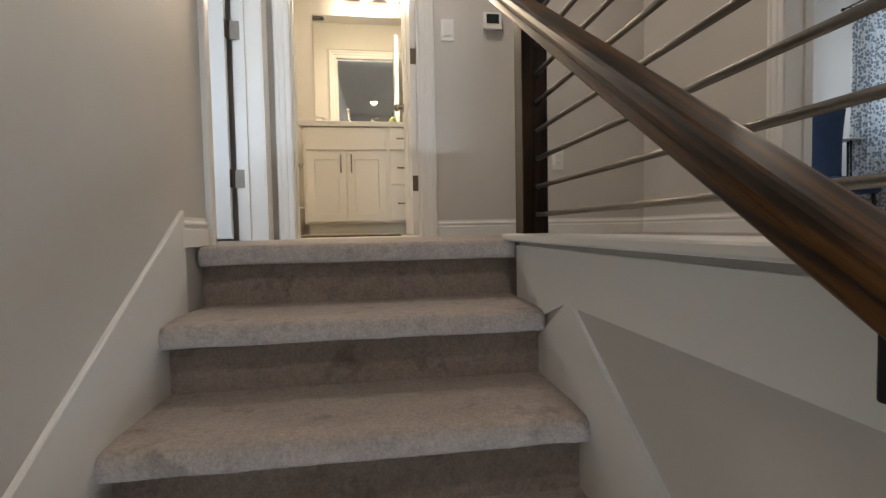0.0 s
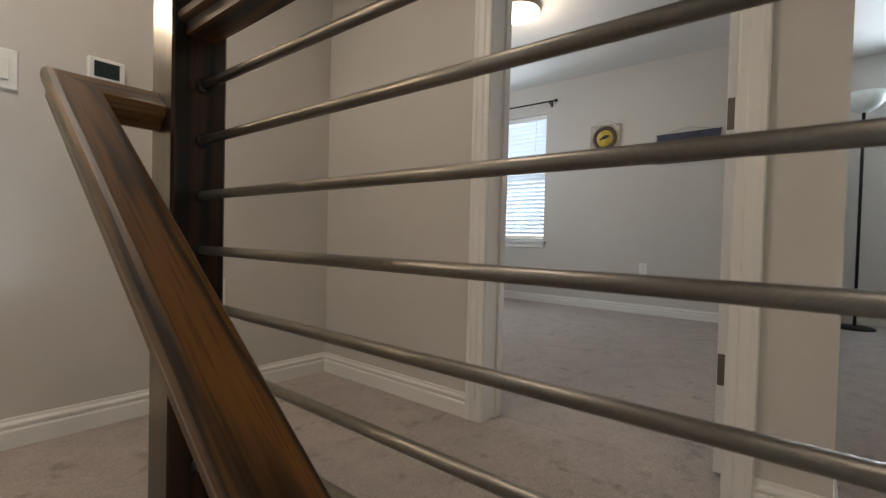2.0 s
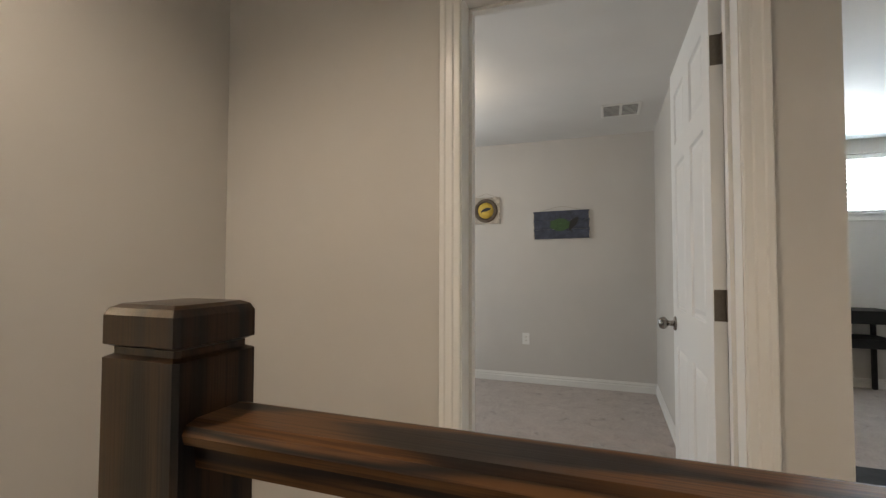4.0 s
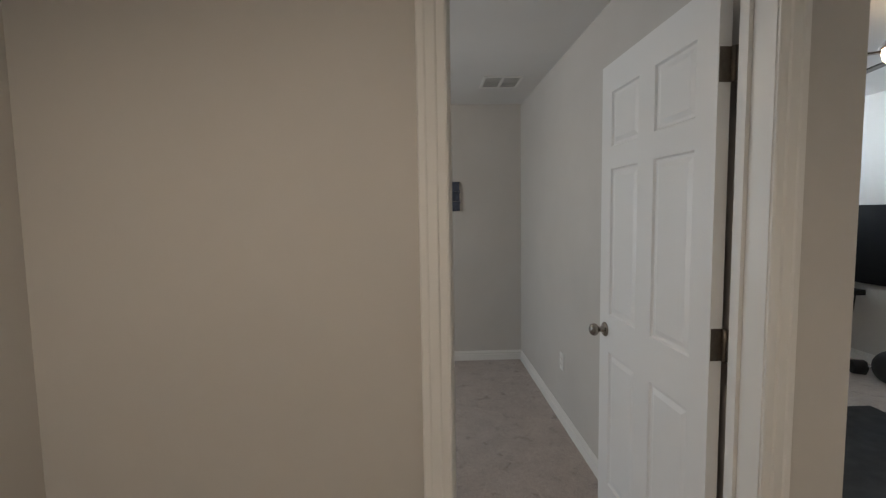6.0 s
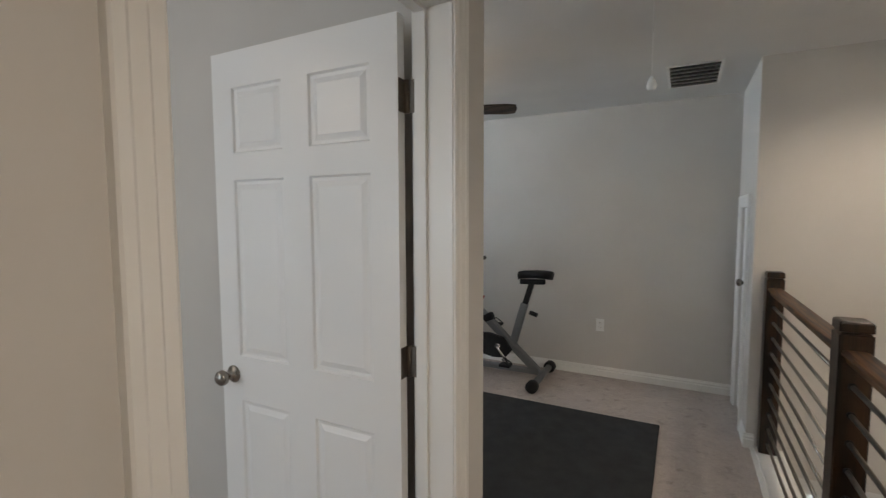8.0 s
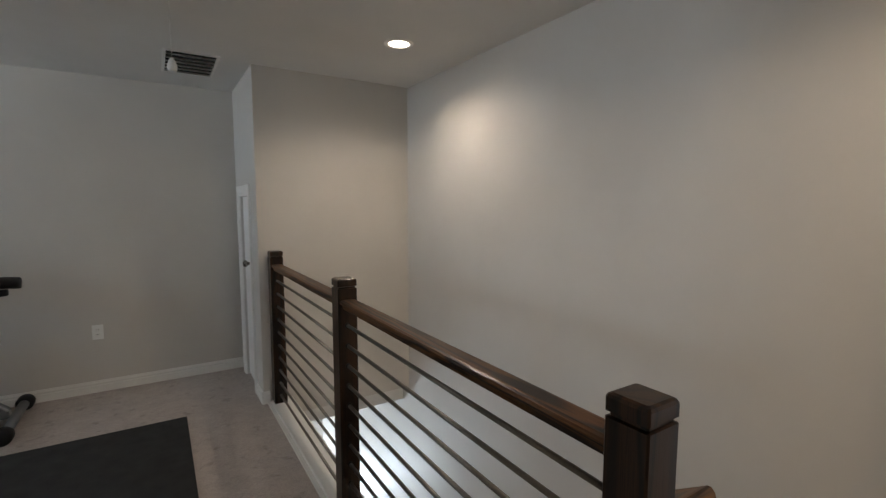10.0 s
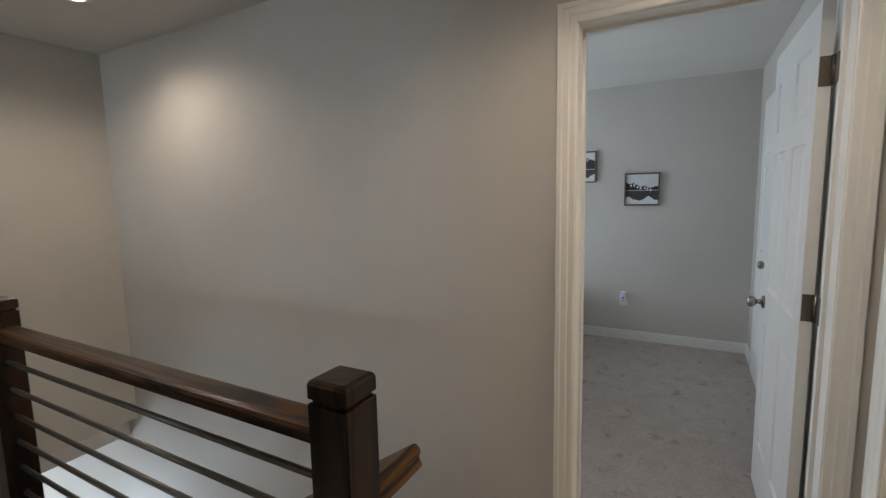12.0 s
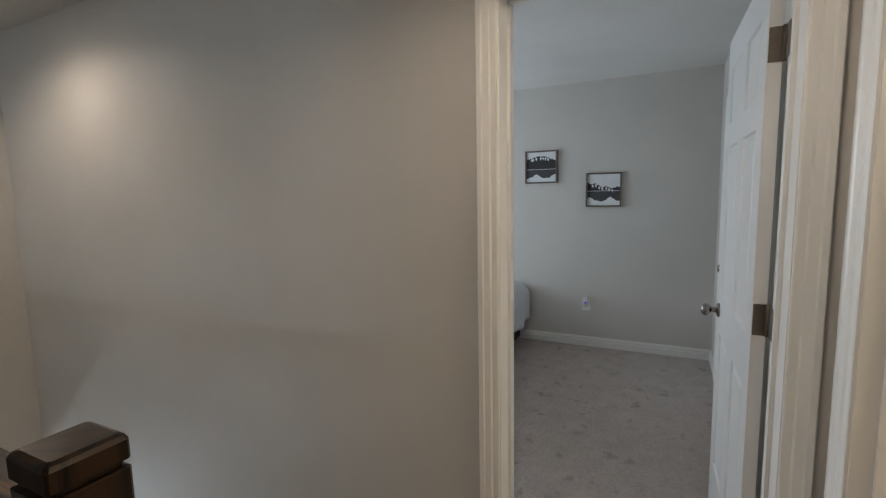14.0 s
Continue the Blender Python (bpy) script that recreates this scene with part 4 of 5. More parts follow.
part("fish", prism(bmesh.new(), [(u * 0.06, v * 0.07) for u, v in FISH], pose(0, 0.0236, 0.005, 90, 0, 180) @ pose(0, 0, 0, 0, 0, 20), 0.002), FISHC, fs, "black fish shape")
bm = bmesh.new()
tube(bm, [(-0.12, 0.012, 0.14), (-0.05, 0.01, 0.165), (0.0, 0.006, 0.185), (0.05, 0.01, 0.165), (0.12, 0.012, 0.14)], 0.0015, 6)
part("string", bm, STRING, fs)
ps = thing("plank_sign", "long blue plank sign with a green patch and a dark fish", "sign", wall_m(BX, 0.063, 90) @ pose(0, 0.0, 1.59, 0, 1.0))
for k in range(3):
    b = box_bm(-0.272, 0.272, 0.002, 0.020, -0.138 + 0.093 * k, -0.138 + 0.093 * k + 0.091, r=0.002)
    part("plank", b, BLUEB, ps)
for x0 in (-0.274, 0.264):
    for k in range(3):
        bm = box_bm(x0, x0 + 0.010, 0.004, 0.021, -0.137 + 0.093 * k + 0.004 * k, -0.137 + 0.093 * k + 0.075, r=0.001)
        part("worn_edge", bm, WEATHERED, ps, "worn bare edge")
part("green_patch", prism(bmesh.new(), [(0.10 * math.cos(a * 0.3142) + 0.012 * math.sin(a * 2.1), 0.062 * math.sin(a * 0.3142)) for a in range(20)], pose(0.01, 0.0202, 0, 90, 0, 180), 0.0015), GREENP, ps, "green patch")
part("fish", prism(bmesh.new(), [(u * 0.085, v * 0.12) for u, v in FISH], pose(-0.12, 0.0222, 0.0, 90, 0, 180) @ pose(0, 0, 0, 0, 0, 62), 0.002), FISHC, ps, "dark fish shape")
bm = bmesh.new()
tube(bm, [(-0.20, 0.012, 0.142), (-0.1, 0.01, 0.165), (0.0, 0.006, 0.185), (0.1, 0.01, 0.165), (0.20, 0.012, 0.142)], 0.0015, 6)
part("string", bm, STRING, ps)

ch = thing("armchair", "dark blue velvet armchair with a flared back", "armchair", pose(3.87, 2.40, 0, 0, 0, 95))
bm = bmesh.new()
n = 18
rows = []
for j in range(9):
    v = j / 8
    z = 0.40 + 0.70 * v
    row_f, row_b = [], []
    for i in range(n + 1):
        a = (i / n - 0.5) * 2.3
        r = 0.30 + 0.07 * v ** 3
        k = 0.03 * v * v
        row_b.append(bm.verts.new((r * math.sin(a), 0.12 + r * math.cos(a) * 0.75 + k, z - 0.10 * abs(i / n - 0.5) * v)))
        row_f.append(bm.verts.new(((r - 0.06) * math.sin(a), 0.12 + (r - 0.06) * math.cos(a) * 0.75 + k, z - 0.10 * abs(i / n - 0.5) * v)))
    rows.append((row_f, row_b))
for (f0, b0), (f1, b1) in zip(rows, rows[1:]):
    for i in range(n):
        bm.faces.new((f0[i], f0[i + 1], f1[i + 1], f1[i])).smooth = True
        bm.faces.new((b0[i], b0[i + 1], b1[i + 1], b1[i])).smooth = True
for row_f, row_b in (rows[0], rows[-1]):
    for i in range(n):
        bm.faces.new((row_f[i], row_f[i + 1], row_b[i + 1], row_b[i]))
for k in (0, n):
    for (f0, b0), (f1, b1) in zip(rows, rows[1:]):
        bm.faces.new((f0[k], f1[k], b1[k], b0[k]))
part("backrest", bm, VELVET, ch)
part("seat", box_bm(-0.29, 0.29, -0.28, 0.30, 0.30, 0.46, r=0.04), VELVET, ch)
for x in (-0.24, 0.24):
    for y in (-0.22, 0.24):
        part("leg", cyl(bmesh.new(), (x, y, 0.31), (x * 1.08, y * 1.08, 0.0), 0.018, 0.011), OAK_Z, ch, "dark tapered leg")
tb = thing("side_table", "small side table with a white top beside the armchair", "side table", pose(4.17, 2.50, 0))
part("tabletop", lathe(bmesh.new(), [(0.0, 0.855), (0.12, 0.855), (0.125, 0.865), (0.12, 0.875), (0.0, 0.875)], n=32), WHITEP, tb)
for k in range(3):
    a = k * 2.094 + 0.4
    part("leg", cyl(bmesh.new(), (0.06 * math.cos(a), 0.06 * math.sin(a), 0.857), (0.08 * math.cos(a), 0.08 * math.sin(a), 0.0), 0.010, 0.008), BLACK, tb)
# frame of the added window, out of view round the fill lamp
w4 = thing("window_unseen", "unseen white window added around the bedroom's fill lamp", "window", kind="structure")
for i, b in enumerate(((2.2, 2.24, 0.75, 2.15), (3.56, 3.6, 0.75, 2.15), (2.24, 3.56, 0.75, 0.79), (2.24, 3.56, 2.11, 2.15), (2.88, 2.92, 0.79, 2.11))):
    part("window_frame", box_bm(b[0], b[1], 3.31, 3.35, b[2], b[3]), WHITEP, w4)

# ---- bathroom ----
VY = 2.08
van = thing("vanity_cabinet", "white shaker bathroom vanity with two doors and drawers", "cabinet")
part("body", box_bm(-1.10, 0.30, VY + 0.004, 2.555, 0.10, 0.845), CABINET, van)
part("toe_kick", box_bm(-1.08, 0.30, VY + 0.07, 2.555, 0.0, 0.099), CABINET, van)


def shaker(x0, x1, z0, z1, frame=0.058, panel=True):
    bm = bmesh.new()
    y0, y1 = VY - 0.016, VY + 0.0035
    if not panel:
        return bx(bm, x0, x1, y0, y1, z0, z1, r=0.002)
    f, e = frame, 0.0015
    rings = []
    for i, y in ((0.0, y1), (0.0, y0 + e), (e, y0), (f, y0), (f + 0.002, y0 + 0.008), (f + 0.004, y0 + 0.009)):
        rings.append([bm.verts.new((x, y, z)) for x, z in ((x0 + i, z0 + i), (x1 - i, z0 + i), (x1 - i, z1 - i), (x0 + i, z1 - i))])
    for p, q in zip(rings, rings[1:]):
        for k in range(4):
            bm.faces.new((p[k], p[(k + 1) % 4], q[(k + 1) % 4], q[k]))
    bm.faces.new(rings[0][::-1])
    bm.faces.new(rings[-1])
    return bm


def pull(bm, p, q):
    """A bar pull between two places, standing off its face."""
    p, q = Vector(p), Vector(q)
    out = Vector((0, -0.026, 0))
    d = (q - p) * 0.12
    cyl(bm, p + out, q + out, 0.0055, n=10)
    cyl(bm, p + d, p + d + out, 0.004, n=8)
    cyl(bm, q - d, q - d + out, 0.004, n=8)
    return bm


for x0, x1, hx in ((-1.075, -0.7755, -0.815), (-0.7715, -0.47, -0.735)):
    d = part("door", shaker(x0, x1, 0.115, 0.652), CABINET, van, "white shaker door")
    part("handle", pull(bmesh.new(), (hx, VY - 0.016, 0.49), (hx, VY - 0.016, 0.63)), NICKEL, d, "satin nickel bar pull")
part("false_front", shaker(-1.075, -0.47, 0.668, 0.835, panel=False), CABINET, van)
for z0, z1 in ((0.668, 0.835), (0.40, 0.652), (0.115, 0.384)):
    d = part("drawer", shaker(-0.435, -0.03, z0, z1, panel=False), CABINET, van)
    part("handle", pull(bmesh.new(), (-0.385, VY - 0.016, (z0 + z1) / 2), (-0.275, VY - 0.016, (z0 + z1) / 2)), NICKEL, d, "satin nickel bar pull")
ct = thing("stone_countertop", "white stone bathroom countertop with a low backsplash", "countertop")
part("slab", box_bm(-1.125, 0.32, VY - 0.03, 2.5545, 0.846, 0.884, r=0.004), QUARTZ, ct)
part("backsplash", box_bm(-1.125, 0.32, 2.5345, 2.5545, 0.8845, 0.965, r=0.002), QUARTZ, ct)
fc = thing("faucet", "chrome widespread basin faucet with two handles", "faucet", pose(-0.77, 2.44, 0.884))
bm = lathe(bmesh.new(), [(0.0, 0.0), (0.026, 0.0), (0.024, 0.008), (0.014, 0.016), (0.012, 0.06)], n=18)
tube(bm, [(0, 0, 0.05), (0, -0.005, 0.10), (0, -0.03, 0.165), (0, -0.07, 0.178), (0, -0.11, 0.155), (0, -0.12, 0.125)], 0.011, 12)
part("spout", bm, CHROME, fc)
for x in (-0.2, 0.2):
    bm = lathe(bmesh.new(), [(0.0, 0.0), (0.028, 0.0), (0.025, 0.012), (0.015, 0.034), (0.012, 0.09), (0.018, 0.098), (0.016, 0.112), (0.0, 0.118)], pose(x, 0, 0), 18)
    tube(bm, [(x, 0.0, 0.106), (x + 0.03 * (1 if x > 0 else -1), -0.005, 0.116), (x + 0.065 * (1 if x > 0 else -1), -0.01, 0.12)], 0.006, 10)
    part("handle", bm, CHROME, fc)
so = thing("soap_bottle", "small green and yellow soap bottle on the vanity", "bottle", pose(-0.40, 2.40, 0.884))
SOAP = plain("green_yellow_bottle", (0.28, 0.34, 0.06), 0.3)
part("bottle", lathe(bmesh.new(), [(0.0, 0.0), (0.03, 0.0), (0.032, 0.01), (0.032, 0.09), (0.02, 0.11), (0.012, 0.115), (0.0, 0.115)], n=18), SOAP, so)
part("pump", tube(bmesh.new(), [(0, 0, 0.11), (0, 0, 0.145), (0, -0.015, 0.15), (0, -0.035, 0.147)], 0.005, 8), CHROME, so)
mi = thing("bathroom_mirror", "large frameless mirror above the vanity", "mirror")
part("glass", box_bm(-1.06, 0.25, 2.5535, 2.5585, 0.966, 1.905), MIRROR, mi)
vl = thing("vanity_light_bar", "glowing vanity light bar above the mirror", "wall light", pose(-0.6, 2.56, 2.08))
part("back_plate", box_bm(-0.34, 0.34, -0.022, -0.0005, -0.045, 0.045, r=0.006), NICKEL, vl, "nickel back plate")
for x in (-0.23, 0.0, 0.23):
    part("shade", lathe(bmesh.new(), [(0.032, 0.05), (0.052, -0.03), (0.058, -0.065), (0.0, -0.06)], pose(x, -0.085, 0.01), 24), VANITYGLASS, vl, "glowing glass shade")
    part("arm", tube(bmesh.new(), [(x, -0.02, 0.0), (x, -0.06, 0.03), (x, -0.085, 0.058)], 0.008, 8), NICKEL, vl)
can = thing("waste_bin", "cream bathroom waste bin with a dark base", "waste bin", pose(-1.235, 2.33, 0.0))
part("bin", lathe(bmesh.new(), [(0.086, 0.02), (0.10, 0.225), (0.104, 0.23), (0.096, 0.23), (0.084, 0.03)], n=28), CABINET, can)
part("base", lathe(bmesh.new(), [(0.0, 0.0), (0.09, 0.0), (0.09, 0.02), (0.0, 0.021)], n=28), BLACK, can, "black base")
part("lid", lathe(bmesh.new(), [(0.106, 0.228), (0.107, 0.236), (0.09, 0.25), (0.0, 0.254)], n=28), WHITEP, can)
# toilet paper holder, fixed to the wall left of the vanity
tp = thing("paper_holder", "chrome toilet paper holder on the bathroom wall", "paper holder", pose(-1.20, 2.56, 0.61))
bm = lathe(bmesh.new(), [(0.0, 0.0), (0.024, 0.0), (0.022, 0.006), (0.010, 0.012), (0.009, 0.05)], pose(0, 0, 0, 90), 16)
tube(bm, [(0, -0.045, 0), (0.012, -0.062, 0.0), (0.06, -0.066, 0.0), (0.085, -0.066, 0.004)], 0.009, 10)
part("arm", bm, CHROME, tp)
rg = thing("bath_rug", "taupe bath rug in front of the vanity", "rug", pose(-0.75, 1.83, 0))
part("rug_top", box_bm(-0.42, 0.36, -0.20, 0.22, 0.001, 0.018, r=0.006), RUG, rg)
part("binding", box_bm(-0.428, 0.368, -0.208, 0.228, 0.0005, 0.008), BLACK, rg, "dark rubber edge")

# ---- guest room ----
PAPER = plain("print_sky_white", (0.72, 0.74, 0.76), 0.6, 0, 8, 0.02, 0.08)
INK = plain("print_dark_grey", (0.022, 0.022, 0.026), 0.6, 0, 70, 0.02, 0.8)
INK2 = plain("print_mid_grey", (0.05, 0.05, 0.055), 0.6, 0, 60, 0.02, 0.5)
FRAMEW = plain("brown_grey_frame_wood", (0.13, 0.10, 0.08), 0.6, 0, 40, 0.1, 0.2)


def picture(y, z, half, ridge, low, depth, label, seed):
    """A framed square print: mountains over a still lake."""
    ob = thing("framed_picture", label, "picture", wall_m(GX, y, -90) @ pose(0, 0.001, z), group="mountain pictures")
    bm, f = bmesh.new(), 0.014
    for b in ((-half, half, half - f, half), (-half, half, -half, -half + f), (-half, -half + f, -half + f, half - f), (half - f, half, -half + f, half - f)):
        bx(bm, b[0], b[1], 0, 0.028, b[2], b[3], r=0.001)
    part("frame", bm, FRAMEW, ob, "brown-grey wooden frame")
    h = half - f
    part("print", box_bm(-h, h, 0.006, 0.014, -h, h), PAPER, ob, "white sky and lake")
    rnd = random.Random(seed)
    m = pose(0, 0.0142, 0, 90, 0, 180) @ Matrix.Diagonal((-1, 1, 1, 1))
    n = 30
    us = [i / n for i in range(n + 1)]
    top = [(-h + 2 * h * u, ridge(u) + rnd.uniform(-0.008, 0.008)) for u in us]
    part("mountains", prism(bmesh.new(), [(-h, low)] + top + [(h, low)], m, 0.0010), INK, ob, "dark mountain range")
    ref = [(-h + 2 * h * u, low - depth * (0.65 + 0.5 * abs(math.sin(u * 5 + seed))) + rnd.uniform(-0.006, 0.006)) for u in us]
    part("reflection", prism(bmesh.new(), [(-h, low - 0.004)] + ref + [(h, low - 0.004)], m, 0.0008), INK2, ob, "dark mirrored range")
    for k in range(7):
        u = 0.25 + 0.1 * k + rnd.uniform(-0.03, 0.03)
        zt = ridge(u) - 0.004
        sn = [(-h + 2 * h * u, zt), (-h + 2 * h * (u + 0.05), zt - 0.022), (-h + 2 * h * (u + 0.02), zt - 0.016), (-h + 2 * h * (u - 0.01), zt - 0.034), (-h + 2 * h * (u - 0.04), zt - 0.014)]
        part("snow_field", prism(bmesh.new(), sn, m, 0.0014), PAPER, ob, "pale snow field")
    return ob


picture(-0.433, 1.706, 0.154, lambda u: 0.045 + 0.055 * math.sin(u * 2.6 + 0.2), -0.02, 0.075, "framed black and white print of a snowy mountain lake", 3)
picture(0.138, 1.477, 0.154, lambda u: 0.020 + 0.075 * max(0.0, u - 0.35) + 0.008 * math.sin(u * 19), -0.008, 0.085, "framed black and white print of hills over a lake", 8)
# dark colour of the bed base stands for the shade under the cover
SHADOWB = plain("bed_base_shade", (0.05, 0.045, 0.04), 0.8)
bd = thing("bed", "bed with a white cover hanging down its side", "bed", pose(-3.2, -1.45, 0))
part("base", box_bm(-0.88, 1.0, -0.80, 0.82, 0.03, 0.22, r=0.01), SHADOWB, bd, "bed base coloured dark for the shade below the cover")
part("mattress", box_bm(-0.9, 1.02, -0.83, 0.85, 0.22, 0.52, r=0.05), LINEN, bd)
bm = bmesh.new()
nx, ns = 50, 16
rows = []
for i in range(nx + 1):
    x = -0.9 + 1.96 * i / nx
    row = []
    for j in range(ns + 1):
        s = j / ns
        if s < 0.45:
            y, z = -0.83 + 1.62 * s / 0.45, 0.60 + 0.03 * math.sin(x * 5 + s * 9)
        else:
            d = (s - 0.45) / 0.55
            y, z = 0.79 + 0.115 * math.sin(min(1, d * 2.2) * math.pi / 2) + 0.014 * math.sin(x * 26) * d, 0.60 - 0.40 * d ** 1.25
            z += 0.02 * math.sin(x * 13) * d
        row.append(bm.verts.new((x, y, z)))
    rows.append(row)
for a, b in zip(rows, rows[1:]):
    for j in range(ns):
        bm.faces.new((a[j], a[j + 1], b[j + 1], b[j])).smooth = True
cv = part("cover", bm, LINEN, bd, "white cover with soft folds")
cv.modifiers.new("thick", "SOLIDIFY").thickness = 0.025
for x in (-0.8, 0.92):
    for y in (-0.72, 0.74):
        part("foot", cyl(bmesh.new(), (x, y, 0.0), (x, y, 0.035), 0.03), BLACK, bd)

# ---- loft ----
mt = thing("exercise_mat", "large black rubber exercise mat on the carpet", "exercise mat", pose(1.83, -2.19, 0))
part("mat", box_bm(-1.225, 1.225, -0.86, 0.86, 0.001, 0.012, r=0.003), RUBBER, mt)

bk = thing("exercise_bike", "black and silver indoor cycling bike with a black saddle", "exercise bike", pose(0, -3.53, 0))


def beam(name, p, q, w, h, mat, label=""):
    """A flattened tube between two places in the bike's middle plane."""
    p, q = Vector((p[0], 0, p[1])), Vector((q[0], 0, q[1]))
    d = q - p
    bm = bmesh.new()
    bx(bm, 0, d.length, -w / 2, w / 2, -h / 2, h / 2, r=min(w, h) * 0.25)
    bm.transform(Matrix.Translation(p) @ pose(0, 0, 0, 0, math.degrees(math.atan2(-d.z, d.x))))
    return part(name, bm, mat, bk, label)


for x, w in ((1.585, 0.29), (2.50, 0.27)):
    s = part("stabiliser", tube(bmesh.new(), [(x, -w, 0.055), (x, w, 0.055)], 0.03, 12), SILVER, bk, "silver floor bar")
    for y in (-w, w):
        part("foot", lathe(bmesh.new(), [(0.0, -0.045), (0.04, -0.045), (0.052, -0.03), (0.052, 0.03), (0.04, 0.045), (0.0, 0.045)], pose(x, y, 0.0525, 90), 20), BLACK, bk, "black rubber foot")
beam("base_beam", (1.6, 0.085), (2.5, 0.085), 0.055, 0.05, SILVER, "silver base beam")
beam("main_beam", (1.62, 0.09), (2.30, 0.70), 0.06, 0.075, SILVER, "silver main beam")
for y in (-0.075, 0.075):
    bm = bmesh.new()
    tube(bm, [(2.50, y * 1.3, 0.08), (2.36, y, 0.42), (2.29, y * 0.6, 0.64)], 0.022, 10)
    part("fork", bm, SILVER, bk, "silver fork leg")
beam("seat_tube", (1.87, 0.26), (1.745, 0.70), 0.055, 0.07, SILVER, "silver seat tube")
beam("seat_post", (1.76, 0.64), (1.675, 0.915), 0.032, 0.05, BLACK, "black seat post")
beam("seat_slider", (1.56, 0.905), (1.79, 0.895), 0.045, 0.045, BLACK)
bm = bmesh.new()
prof = [(-0.15, 0.0, 0.0), (-0.14, 0.09, 0.0), (-0.08, 0.115, 0.006), (0.0, 0.085, 0.006), (0.06, 0.045, 0.002), (0.13, 0.026, -0.004), (0.165, 0.014, -0.016)]
rings = []
for x, hw, dz in prof:
    hw = max(hw, 0.02)
    rings.append([bm.verts.new((1.645 + x, hw * math.cos(a), 0.965 + dz + 0.035 * (math.sin(a) if math.sin(a) > 0 else 1.1 * math.sin(a)))) for a in [k * math.pi / 7 for k in range(14)]])
for a, b in zip(rings, rings[1:]):
    for k in range(14):
        bm.faces.new((a[k], a[(k + 1) % 14], b[(k + 1) % 14], b[k])).smooth = True
bm.faces.new(rings[0])
bm.faces.new(rings[-1])
part("saddle", bm, BLACK, bk, "black padded saddle")
beam("handlebar_post", (2.33, 0.62), (2.22, 1.07), 0.04, 0.055, BLACK, "black handlebar post")
part("clamp_knob", tube(bmesh.new(), [(2.36, 0.0, 0.69), (2.43, 0.0, 0.71)], 0.018, 10), BLACK, bk)
part("clamp_knob", tube(bmesh.new(), [(1.70, 0.0, 0.62), (1.63, 0.0, 0.60)], 0.020, 10), BLACK, bk)
part("resistance_knob", tube(bmesh.new(), [(2.20, 0.0, 0.64), (2.15, 0.0, 0.74)], 0.016, 10), plain("red_knob", (0.25, 0.03, 0.03), 0.4), bk, "red knob")
bm = bmesh.new()
tube(bm, [(2.18, -0.10, 1.09), (2.18, 0.10, 1.09)], 0.020, 12)
for y in (-1, 1):
    tube(bm, [(2.18, 0.02 * y, 1.09), (2.28, 0.12 * y, 1.07), (2.42, 0.19 * y, 1.06), (2.56, 0.20 * y, 1.11), (2.67, 0.19 * y, 1.19)], 0.018, 12)
    tube(bm, [(2.25, 0.05 * y, 1.09), (2.40, 0.05 * y, 1.12), (2.53, 0.045 * y, 1.17)], 0.017, 12)
part("handlebar", bm, BLACK, bk, "black padded handlebar")
bm = box_bm(-0.012, 0.012, -0.045, 0.045, 0, 0.13, r=0.008)
bm.transform(pose(2.40, 0, 1.11, 0, 18))
part("console", bm, BLACK, bk, "black console")
part("flywheel", lathe(bmesh.new(), [(0.0, -0.012), (0.04, -0.018), (0.12, -0.012), (0.17, -0.022), (0.205, -0.022), (0.205, 0.022), (0.17, 0.022), (0.12, 0.012), (0.04, 0.018), (0.0, 0.012)], pose(2.40, 0, 0.33, 90), 48), BLACK, bk, "black flywheel")
part("hub", lathe(bmesh.new(), [(0.0, -0.05), (0.025, -0.05), (0.025, 0.05), (0.0, 0.05)], pose(2.40, 0, 0.33, 90), 18), CHROME, bk)
bm = bmesh.new()
prism(bm, [(1.84, 0.27), (1.90, 0.20), (2.02, 0.19), (2.36, 0.26), (2.44, 0.34), (2.38, 0.40), (2.05, 0.41), (1.92, 0.38)], pose(0, 0.09, 0, 90), 0.035)
part("chain_guard", bm, BLACK, bk, "black chain guard")
bm = bmesh.new()
prism(bm, [(2.22, 0.60), (2.30, 0.66), (2.52, 0.56), (2.56, 0.52), (2.40, 0.545), (2.26, 0.53)], pose(0, 0.04, 0, 90), 0.08)
part("brake_cover", bm, BLACK, bk, "black brake cover")
bm = bmesh.new()
tube(bm, [(1.97, -0.11, 0.30), (1.97, 0.11, 0.30)], 0.022, 12)
tube(bm, [(1.97, 0.115, 0.30), (1.86, 0.125, 0.17)], 0.012, 8)
tube(bm, [(1.97, -0.115, 0.30), (2.08, -0.125, 0.43)], 0.012, 8)
part("crank", bm, CHROME, bk, "steel crank")
for x, y, z in ((1.86, 0.18, 0.165), (2.08, -0.18, 0.435)):
    bm = box_bm(x - 0.05, x + 0.05, y - 0.045, y + 0.045, z - 0.012, z + 0.012, r=0.006)
    tube(bm, [(x - 0.04, y - 0.045, z + 0.01), (x + 0.02, y - 0.03, z + 0.055), (x + 0.02, y + 0.03, z + 0.055), (x - 0.04, y + 0.045, z + 0.01)], 0.006, 6)
    part("pedal", bm, BLACK, bk, "black pedal with toe cage")
bt = beam("bottle_holder", (2.05, 0.56), (2.14, 0.52), 0.075, 0.075, BLACK)

